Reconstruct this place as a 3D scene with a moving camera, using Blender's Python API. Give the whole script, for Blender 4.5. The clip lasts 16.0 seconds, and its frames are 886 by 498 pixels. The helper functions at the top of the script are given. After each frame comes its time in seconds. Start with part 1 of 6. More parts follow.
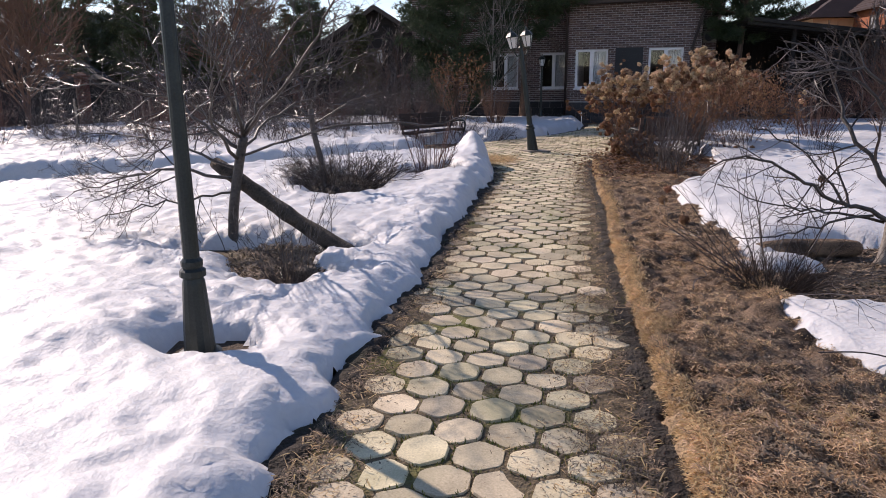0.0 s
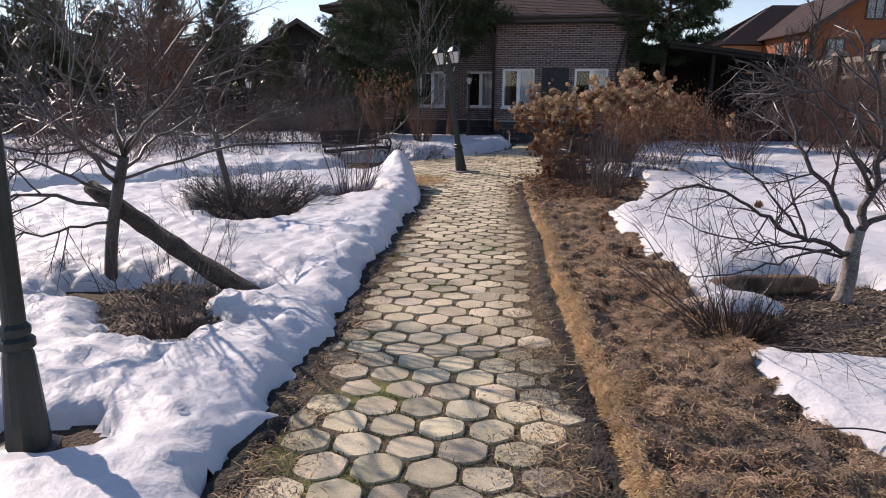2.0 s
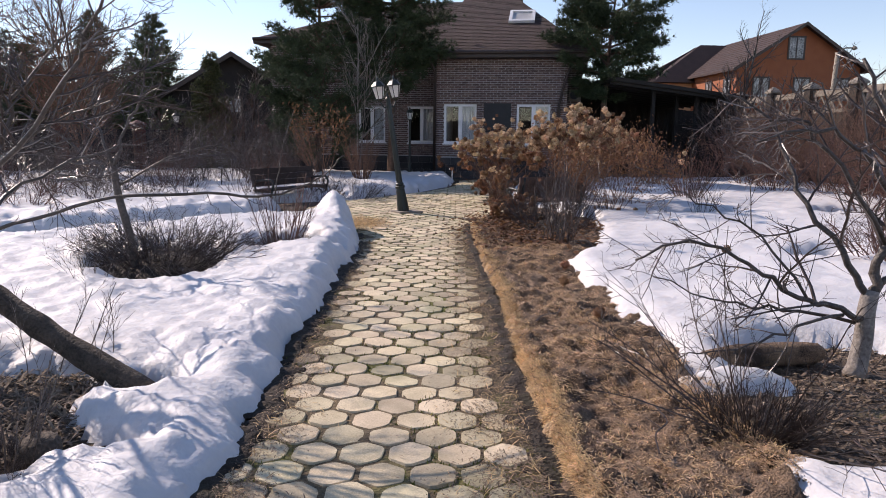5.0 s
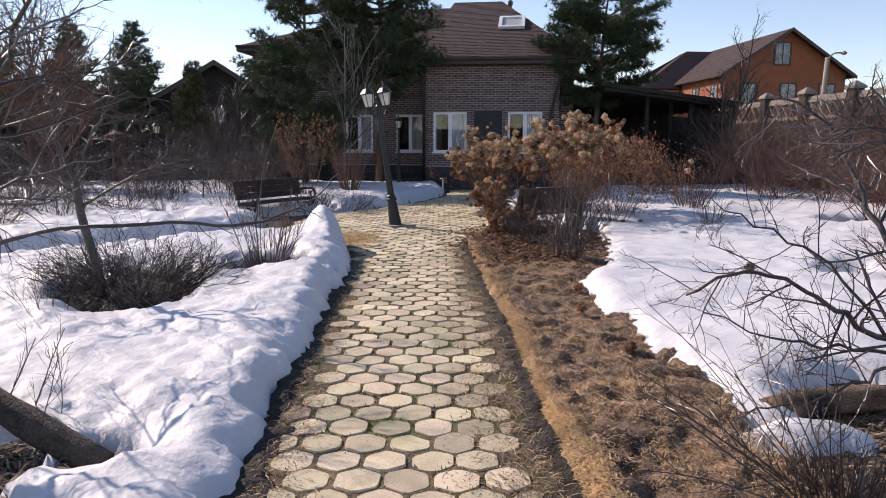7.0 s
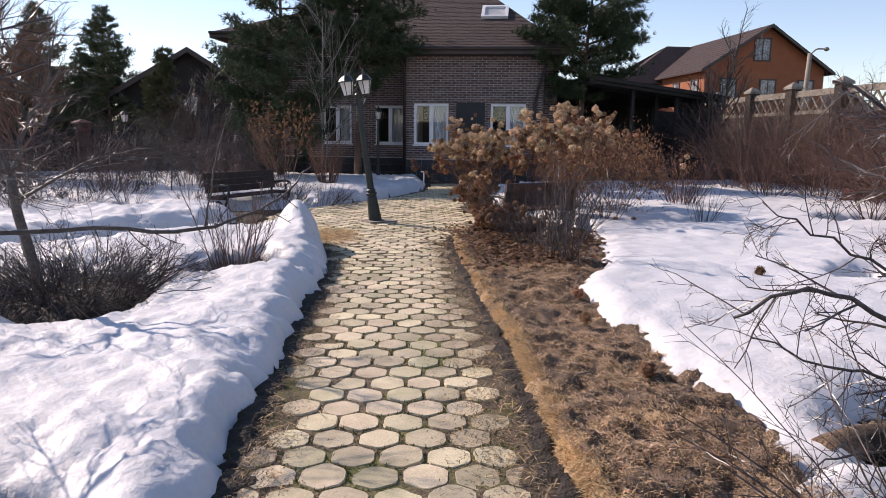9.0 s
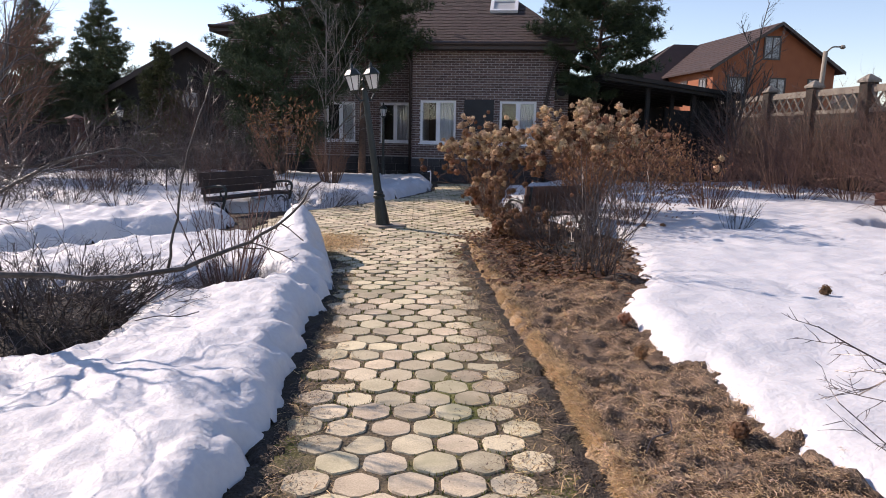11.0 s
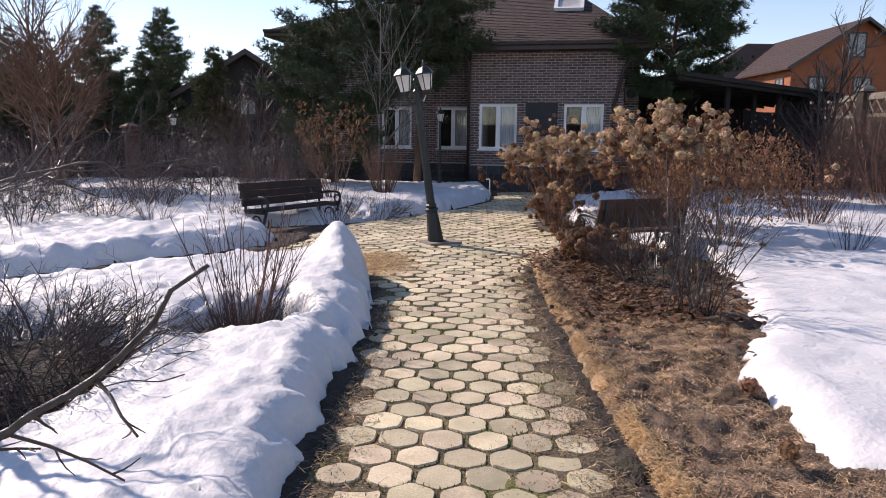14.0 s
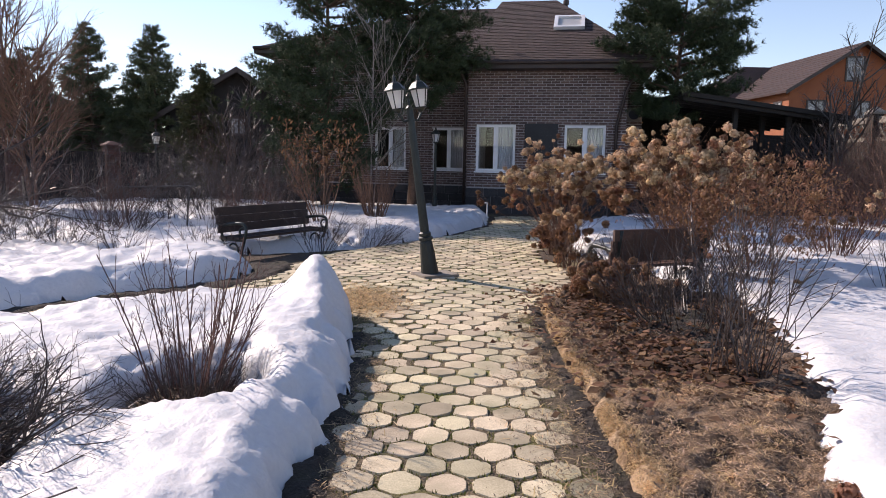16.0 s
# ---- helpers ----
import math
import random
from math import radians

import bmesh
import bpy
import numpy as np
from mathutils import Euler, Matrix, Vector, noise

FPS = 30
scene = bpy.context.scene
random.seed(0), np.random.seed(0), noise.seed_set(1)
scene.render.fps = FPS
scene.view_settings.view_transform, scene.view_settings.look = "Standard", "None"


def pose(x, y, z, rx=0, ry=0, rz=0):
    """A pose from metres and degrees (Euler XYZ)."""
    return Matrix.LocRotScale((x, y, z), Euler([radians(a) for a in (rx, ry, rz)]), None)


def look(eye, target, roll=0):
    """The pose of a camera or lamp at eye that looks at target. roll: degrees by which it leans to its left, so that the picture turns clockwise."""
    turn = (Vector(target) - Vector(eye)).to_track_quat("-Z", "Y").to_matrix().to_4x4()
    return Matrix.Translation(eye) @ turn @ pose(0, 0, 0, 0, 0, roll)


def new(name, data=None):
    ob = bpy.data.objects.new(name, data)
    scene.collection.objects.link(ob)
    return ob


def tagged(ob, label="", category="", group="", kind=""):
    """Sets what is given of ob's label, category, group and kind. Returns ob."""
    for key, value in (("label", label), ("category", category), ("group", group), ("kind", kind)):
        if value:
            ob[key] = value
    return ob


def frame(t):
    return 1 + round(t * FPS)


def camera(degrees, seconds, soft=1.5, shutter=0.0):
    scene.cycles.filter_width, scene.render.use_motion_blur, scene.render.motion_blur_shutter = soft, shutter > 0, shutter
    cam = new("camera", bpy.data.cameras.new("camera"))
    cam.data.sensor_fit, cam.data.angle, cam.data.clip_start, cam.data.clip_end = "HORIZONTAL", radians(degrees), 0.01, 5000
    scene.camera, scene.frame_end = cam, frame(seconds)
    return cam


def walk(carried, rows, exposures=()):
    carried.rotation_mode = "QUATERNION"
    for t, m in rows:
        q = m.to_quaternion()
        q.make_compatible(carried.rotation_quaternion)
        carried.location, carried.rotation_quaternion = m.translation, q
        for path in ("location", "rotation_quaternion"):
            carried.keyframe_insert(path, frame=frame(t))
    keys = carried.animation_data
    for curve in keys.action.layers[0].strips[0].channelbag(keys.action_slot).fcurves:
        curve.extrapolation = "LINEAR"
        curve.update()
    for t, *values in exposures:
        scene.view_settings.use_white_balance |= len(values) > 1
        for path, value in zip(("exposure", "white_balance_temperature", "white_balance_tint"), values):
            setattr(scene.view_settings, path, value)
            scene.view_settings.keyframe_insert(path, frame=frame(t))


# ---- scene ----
cam = camera(66.1, 16.0, 0.95)
PATH = [
    (0, (0.152, 0.249, 1.427), (0.124, 2.194, 0.961), -0.5),
    (0.5, (0.133, 0.427, 1.42), (0.134, 2.373, 0.958), -0.3),
    (1, (0.189, 0.632, 1.399), (0.239, 2.58, 0.951), -0.0),
    (1.5, (0.246, 0.842, 1.402), (0.364, 2.791, 0.97), 0.3),
    (2, (0.207, 1.029, 1.416), (0.391, 2.976, 0.998), 0.6),
    (2.5, (0.154, 1.151, 1.44), (0.394, 3.094, 1.036), 0.6),
    (3, (0.189, 1.251, 1.442), (0.466, 3.193, 1.055), 0.5),
    (3.5, (0.276, 1.401, 1.443), (0.572, 3.345, 1.077), 0.4),
    (4, (0.302, 1.599, 1.42), (0.621, 3.543, 1.074), 0.4),
    (6.5, (0.308, 2.561, 1.497), (0.692, 4.5, 1.197), 0.6),
    (7, (0.289, 2.717, 1.48), (0.681, 4.656, 1.183), 0.2),
    (7.5, (0.355, 2.941, 1.449), (0.756, 4.878, 1.152), 0.1),
    (8, (0.398, 3.108, 1.452), (0.814, 5.041, 1.15), 0.1),
    (8.5, (0.342, 3.249, 1.455), (0.784, 5.175, 1.145), 0.4),
    (10.8, (0.352, 4.103, 1.474), (0.815, 6.021, 1.149), 1.2),
    (11, (0.35, 4.234, 1.471), (0.801, 6.155, 1.149), 1.1),
    (11.5, (0.358, 4.397, 1.473), (0.777, 6.325, 1.146), 0.9),
    (12, (0.471, 4.624, 1.468), (0.849, 6.56, 1.135), 0.8),
    (12.5, (0.532, 4.827, 1.457), (0.87, 6.769, 1.117), 0.8),
    (13, (0.522, 5.07, 1.476), (0.834, 7.016, 1.14), 0.8),
    (13.5, (0.523, 5.23, 1.489), (0.817, 7.181, 1.163), 0.8),
    (14, (0.609, 5.433, 1.483), (0.891, 7.389, 1.174), 0.7),
    (14.5, (0.7, 5.685, 1.46), (0.973, 7.645, 1.169), 0.7),
    (15, (0.663, 5.992, 1.477), (0.938, 7.953, 1.197), 0.9),
    (15.5, (0.661, 6.191, 1.484), (0.946, 8.153, 1.218), 1.0),
    (16, (0.742, 6.412, 1.498), (1.04, 8.374, 1.249), 1.1),
]
walk(cam, [(t, look(eye, target, roll)) for t, eye, target, roll in PATH], [(0.0, 0.18, 7000, 24), (2.0, 0.2, 7000, 24), (4.0, 0.33, 7000, 24), (7.0, 0.37, 7000, 24), (16.0, 0.46, 7000, 24)])

# ---- light ----
SUN_WAY = Vector((0.70, -0.71, 0.0)).normalized()      # the way along the ground in which shadows fall
SUN_UP = radians(33)
world = bpy.data.worlds.new("sky")
scene.world = world
world.use_nodes = True
_n = world.node_tree.nodes
_sky = _n.new("ShaderNodeTexSky")
_sky.sky_type = "NISHITA"
_sky.sun_disc = False
_sky.sun_elevation = SUN_UP
_sky.sun_rotation = math.atan2(-SUN_WAY.x, -SUN_WAY.y)
_sky.air_density, _sky.dust_density, _sky.ozone_density = 1.0, 0.0, 2.0
_n["Background"].inputs[1].default_value = 0.138
world.node_tree.links.new(_sky.outputs[0], _n["Background"].inputs[0])
sun = new("sun", bpy.data.lights.new("sun", "SUN"))
sun.data.energy, sun.data.angle, sun.data.color = 4.4, radians(0.55), (1.0, 0.93, 0.83)
sun.matrix_world = look((0, 0, 30), Vector((0, 0, 30)) + SUN_WAY * math.cos(SUN_UP) + Vector((0, 0, -math.sin(SUN_UP))))


# ---- materials ----
def surf(name, c1, c2, scale=6.0, rough=0.85, bump=0.3, fine=70.0, metal=0.0, vary=None, spread=0.35, c3=None, world_space=False, depth=0.01, thin=0.0):
    """A surface of two colours mixed by coarse and fine noise, with relief, and a third colour in patches."""
    m = bpy.data.materials.new(name)
    m.use_nodes = True
    t = m.node_tree
    N, K = t.nodes.new, t.links.new
    b = t.nodes["Principled BSDF"]
    b.inputs["Roughness"].default_value = rough
    b.inputs["Metallic"].default_value = metal
    if world_space:
        co = N("ShaderNodeNewGeometry").outputs["Position"]
    else:
        co = N("ShaderNodeTexCoord").outputs["Object"]
    a, f = N("ShaderNodeTexNoise"), N("ShaderNodeTexNoise")
    a.inputs["Scale"].default_value, a.inputs["Detail"].default_value = scale, 5
    f.inputs["Scale"].default_value, f.inputs["Detail"].default_value = fine, 4
    K(co, a.inputs["Vector"])
    K(co, f.inputs["Vector"])
    add = N("ShaderNodeMath")
    add.operation = "ADD"
    K(a.outputs["Fac"], add.inputs[0])
    K(f.outputs["Fac"], add.inputs[1])
    ramp = N("ShaderNodeMapRange")
    ramp.inputs["From Min"].default_value, ramp.inputs["From Max"].default_value = 0.7, 1.3
    K(add.outputs[0], ramp.inputs["Value"])
    mix = N("ShaderNodeMix")
    mix.data_type = "RGBA"
    mix.inputs["A"].default_value, mix.inputs["B"].default_value = (*c1, 1), (*c2, 1)
    K(ramp.outputs["Result"], mix.inputs["Factor"])
    out = mix.outputs["Result"]
    if c3:
        p = N("ShaderNodeTexNoise")
        p.inputs["Scale"].default_value, p.inputs["Detail"].default_value = scale * 0.37, 6
        K(co, p.inputs["Vector"])
        r = N("ShaderNodeMapRange")
        r.inputs["From Min"].default_value, r.inputs["From Max"].default_value = 0.52, 0.66
        K(p.outputs["Fac"], r.inputs["Value"])
        m3 = N("ShaderNodeMix")
        m3.data_type = "RGBA"
        m3.inputs["B"].default_value = (*c3, 1)
        K(out, m3.inputs["A"])
        K(r.outputs["Result"], m3.inputs["Factor"])
        out = m3.outputs["Result"]
    if vary:
        h = N("ShaderNodeHueSaturation")
        v = N("ShaderNodeMapRange")
        v.inputs["To Min"].default_value, v.inputs["To Max"].default_value = 1 - spread, 1 + spread
        src = N("ShaderNodeObjectInfo").outputs["Random"] if vary == "object" else N("ShaderNodeNewGeometry").outputs["Random Per Island"]
        K(src, v.inputs["Value"])
        K(v.outputs["Result"], h.inputs["Value"])
        u = N("ShaderNodeMath")
        u.operation = "MULTIPLY_ADD"
        K(src, u.inputs[0])
        u.inputs[1].default_value, u.inputs[2].default_value = 7.31, 0.0
        fr = N("ShaderNodeMath")
        fr.operation = "FRACT"
        K(u.outputs[0], fr.inputs[0])
        w = N("ShaderNodeMapRange")
        w.inputs["To Min"].default_value, w.inputs["To Max"].default_value = 0.492, 0.518
        K(fr.outputs[0], w.inputs["Value"])
        K(w.outputs["Result"], h.inputs["Hue"])
        K(out, h.inputs["Color"])
        out = h.outputs["Color"]
    K(out, b.inputs["Base Color"])
    if bump:
        bp = N("ShaderNodeBump")
        bp.inputs["Strength"].default_value, bp.inputs["Distance"].default_value = bump, depth
        K(add.outputs[0], bp.inputs["Height"])
        K(bp.outputs["Normal"], b.inputs["Normal"])
    if thin:
        tr, mx = N("ShaderNodeBsdfTranslucent"), N("ShaderNodeMixShader")
        mx.inputs[0].default_value = thin
        K(out, tr.inputs["Color"])
        K(b.outputs[0], mx.inputs[1])
        K(tr.outputs[0], mx.inputs[2])
        K(mx.outputs[0], t.nodes["Material Output"].inputs["Surface"])
    return m


M_SNOW = surf("snow", (0.58, 0.578, 0.59), (0.655, 0.65, 0.645), 2.2, 0.6, 0.3, 26, world_space=True, depth=0.03)
M_SNOW.node_tree.nodes["Principled BSDF"].inputs["Subsurface Weight"].default_value = 0.15
M_SNOW.node_tree.nodes["Principled BSDF"].inputs["Subsurface Radius"].default_value = (0.02, 0.025, 0.03)
M_GROUND = surf("soil", (0.04, 0.028, 0.02), (0.12, 0.083, 0.055), 3.0, 0.95, 0.9, 45, c3=(0.16, 0.13, 0.06), world_space=True, depth=0.03)
M_BED = surf("sandy_joint_soil", (0.045, 0.034, 0.022), (0.20, 0.15, 0.085), 5.0, 0.95, 0.9, 70, c3=(0.15, 0.155, 0.035), world_space=True, depth=0.02)
M_TURF = surf("matted_turf", (0.06, 0.038, 0.026), (0.46, 0.31, 0.2), 9.0, 0.95, 1.0, 110, c3=(0.055, 0.038, 0.028), world_space=True, depth=0.04)
M_PAVER = surf("concrete_paver", (0.40, 0.325, 0.215), (0.68, 0.57, 0.395), 5.0, 0.8, 0.5, 110, vary="object", spread=0.26, c3=(0.36, 0.315, 0.20), world_space=True, depth=0.004)
M_PAVER_FAR = surf("concrete_paver_far", (0.40, 0.325, 0.215), (0.68, 0.57, 0.395), 5.0, 0.8, 0.5, 110, vary="island", spread=0.26, c3=(0.36, 0.315, 0.20), world_space=True, depth=0.004)
M_KERB = surf("old_kerb_board", (0.12, 0.09, 0.07), (0.22, 0.17, 0.135), 8, 0.9, 0.6, 60, world_space=True)
M_STRAW = surf("dry_grass", (0.42, 0.28, 0.14), (0.68, 0.49, 0.28), 3, 0.8, 0, 20, vary="island", spread=0.45, thin=0.35)
M_LIP = surf("golden_dry_grass", (0.40, 0.27, 0.145), (0.80, 0.57, 0.33), 3, 0.8, 0, 20, vary="island", spread=0.35, thin=0.35)
M_BROWNGRASS = surf("brown_dead_grass", (0.29, 0.185, 0.11), (0.80, 0.55, 0.335), 3, 0.9, 0, 20, vary="island", spread=0.5, thin=0.35)
M_PALEGRASS = surf("bleached_dead_grass", (0.55, 0.38, 0.27), (0.86, 0.63, 0.47), 3, 0.85, 0, 20, vary="island", spread=0.35, thin=0.3)
M_LIPTURF = surf("golden_turf", (0.20, 0.13, 0.07), (0.62, 0.43, 0.26), 9.0, 0.95, 1.0, 70, c3=(0.20, 0.125, 0.065), world_space=True, depth=0.03)
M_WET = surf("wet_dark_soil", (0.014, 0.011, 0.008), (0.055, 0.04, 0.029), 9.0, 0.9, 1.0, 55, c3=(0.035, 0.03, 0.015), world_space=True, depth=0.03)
M_LITTER = surf("dead_leaves", (0.07, 0.05, 0.036), (0.30, 0.215, 0.15), 8, 0.9, 0, 30, vary="island", spread=0.5)
M_MOSS = surf("moss", (0.09, 0.10, 0.015), (0.24, 0.24, 0.06), 12, 0.95, 0, 60, vary="island", spread=0.4)
M_BARK = surf("grey_bark", (0.032, 0.025, 0.021), (0.115, 0.095, 0.08), 5, 0.5, 0.8, 50)
M_BARK_PALE = surf("pale_bark", (0.13, 0.11, 0.095), (0.36, 0.32, 0.28), 6, 0.85, 0.6, 50)
M_TWIG = surf("twig_bark", (0.03, 0.021, 0.018), (0.085, 0.06, 0.05), 9, 0.36, 0.0, 40)
M_TWIG_RED = surf("reddish_twig_bark", (0.06, 0.028, 0.022), (0.15, 0.07, 0.052), 9, 0.7, 0.0, 40)
M_TWIG_TAN = surf("tan_twig_bark", (0.10, 0.055, 0.036), (0.24, 0.13, 0.082), 9, 0.75, 0.0, 40)
M_LOG = surf("rotten_log_bark", (0.035, 0.027, 0.02), (0.13, 0.1, 0.075), 9, 0.9, 1.0, 60, depth=0.02)
M_CUT = surf("cut_wood", (0.2, 0.13, 0.075), (0.34, 0.23, 0.14), 20, 0.9, 0.5, 80)
M_HEAD = surf("dry_hydrangea_petals", (0.36, 0.235, 0.14), (0.84, 0.64, 0.44), 6, 0.85, 0, 40, vary="object", spread=0.3, thin=0.35)
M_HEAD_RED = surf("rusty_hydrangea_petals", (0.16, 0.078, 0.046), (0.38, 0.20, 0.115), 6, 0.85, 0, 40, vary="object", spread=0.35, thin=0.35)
M_LEAF = surf("rusty_dead_leaf", (0.075, 0.038, 0.024), (0.22, 0.112, 0.06), 6, 0.8, 0, 40, vary="island", spread=0.4, thin=0.35)
M_LEAF_RUST = surf("bright_rusty_dead_leaf", (0.11, 0.05, 0.028), (0.28, 0.135, 0.07), 6, 0.7, 0, 40, vary="island", spread=0.45, thin=0.35)
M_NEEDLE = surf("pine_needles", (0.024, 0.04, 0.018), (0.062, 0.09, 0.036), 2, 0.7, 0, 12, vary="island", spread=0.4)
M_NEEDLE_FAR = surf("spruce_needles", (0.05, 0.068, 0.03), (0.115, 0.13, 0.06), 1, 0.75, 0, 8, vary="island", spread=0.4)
M_THUJA = surf("thuja_scales", (0.04, 0.05, 0.016), (0.10, 0.10, 0.035), 2, 0.75, 0, 12, vary="island", spread=0.4)
M_PINEBARK = surf("pine_bark", (0.05, 0.035, 0.028), (0.16, 0.1, 0.07), 6, 0.9, 0.8, 30)
M_IRON = surf("dark_green_cast_iron", (0.018, 0.024, 0.022), (0.035, 0.042, 0.038), 8, 0.42, 0.15, 90, metal=0.3)
# Same iron as the other posts, with sunlight put into the paler grey.
M_IRON_SUNLIT = surf("sunlit_grey_iron", (0.085, 0.09, 0.092), (0.15, 0.155, 0.16), 8, 0.45, 0.15, 90, metal=0.3)
M_BRICK = surf("dark_brown_brick", (0.09, 0.057, 0.052), (0.18, 0.116, 0.105), 9, 0.8, 0.4, 60, vary="island", spread=0.35)
M_MORTAR = surf("pale_mortar", (0.4, 0.38, 0.38), (0.54, 0.51, 0.5), 9, 0.95, 0.3, 80)
M_PLINTH = surf("dark_plinth_stone", (0.03, 0.028, 0.03), (0.065, 0.06, 0.06), 6, 0.8, 0.5, 50, vary="island")
M_PVC = surf("white_window_plastic", (0.84, 0.84, 0.85), (0.9, 0.9, 0.9), 3, 0.35, 0.0, 30)
M_CURTAIN = surf("white_curtain", (0.62, 0.63, 0.66), (0.75, 0.75, 0.77), 4, 0.9, 0.1, 30)
M_ROOMWALL = surf("dim_room_wall", (0.03, 0.028, 0.026), (0.06, 0.055, 0.05), 2, 0.9, 0.05, 30)
M_SHUTTER = surf("black_shutter_panel", (0.012, 0.013, 0.016), (0.024, 0.025, 0.03), 3, 0.55, 0.1, 40)
M_DARKTRIM = surf("dark_brown_metal_trim", (0.03, 0.02, 0.017), (0.055, 0.036, 0.03), 3, 0.5, 0.05, 40)
M_ROOF = surf("brown_shingle", (0.035, 0.022, 0.02), (0.072, 0.045, 0.04), 6, 0.9, 0.5, 60, vary="island", spread=0.2)
M_ORANGE = surf("orange_brick_render", (0.26, 0.083, 0.036), (0.34, 0.118, 0.053), 1.2, 0.85, 0.2, 30)
# Same orange brick; the sun on the wing is put into this lighter colour.
M_ORANGE_SUNLIT = surf("sunlit_orange_brick", (0.5, 0.28, 0.15), (0.6, 0.36, 0.21), 1.2, 0.85, 0.2, 30)
M_ROOF_RED = surf("brown_metal_roof", (0.03, 0.017, 0.015), (0.055, 0.03, 0.027), 1.0, 0.9, 0.2, 20)
M_DARKWOOD = surf("dark_weathered_boards", (0.011, 0.01, 0.009), (0.03, 0.025, 0.022), 2, 0.85, 0.3, 30)
M_ROOF_GREY = surf("dark_grey_roof", (0.045, 0.043, 0.045), (0.085, 0.08, 0.08), 1, 0.8, 0.2, 20)
M_WHITE_METAL = surf("white_metal", (0.7, 0.7, 0.7), (0.8, 0.8, 0.8), 2, 0.5, 0.05, 20)
M_REDBRICK = surf("red_brick", (0.085, 0.035, 0.029), (0.145, 0.062, 0.047), 5, 0.85, 0.5, 40, vary="island", spread=0.25)
M_CONCRETE = surf("weathered_concrete", (0.18, 0.155, 0.125), (0.3, 0.265, 0.22), 3, 0.9, 0.4, 40)
M_CONCRETE_DARK = surf("dark_stone_fence_panel", (0.022, 0.018, 0.014), (0.06, 0.047, 0.037), 3, 0.9, 0.7, 30)
M_BENCH = surf("dark_stained_slat", (0.02, 0.013, 0.011), (0.05, 0.03, 0.025), 6, 0.6, 0.3, 40)
M_BENCH_RED = surf("reddish_bench_slat", (0.06, 0.03, 0.021), (0.125, 0.062, 0.04), 6, 0.65, 0.3, 40)
M_STAKE = surf("grey_stake", (0.2, 0.17, 0.13), (0.34, 0.29, 0.23), 5, 0.9, 0.4, 40)
M_HILL = surf("far_conifer_wood", (0.06, 0.07, 0.06), (0.1, 0.11, 0.09), 0.2, 0.95, 0.0, 1.0)


def glass(name, tint=(0.95, 0.97, 0.97), rough=0.0):
    m = bpy.data.materials.new(name)
    m.use_nodes = True
    b = m.node_tree.nodes["Principled BSDF"]
    b.inputs["Base Color"].default_value = (*tint, 1)
    b.inputs["Roughness"].default_value = rough
    b.inputs["Transmission Weight"].default_value = 1.0
    b.inputs["IOR"].default_value = 1.5
    return m


M_GLASS = glass("window_glass")


def milky(name, c):
    """Thin milky glass that lets light through from behind."""
    m = bpy.data.materials.new(name)
    m.use_nodes = True
    t = m.node_tree
    b = t.nodes["Principled BSDF"]
    b.inputs["Base Color"].default_value = (*c, 1)
    b.inputs["Roughness"].default_value = 0.2
    tr, mx = t.nodes.new("ShaderNodeBsdfTranslucent"), t.nodes.new("ShaderNodeMixShader")
    tr.inputs["Color"].default_value = (*c, 1)
    mx.inputs[0].default_value = 0.6
    t.links.new(b.outputs[0], mx.inputs[1])
    t.links.new(tr.outputs[0], mx.inputs[2])
    t.links.new(mx.outputs[0], t.nodes["Material Output"].inputs["Surface"])
    return m


M_FROST = milky("milky_lamp_glass", (0.88, 0.88, 0.86))


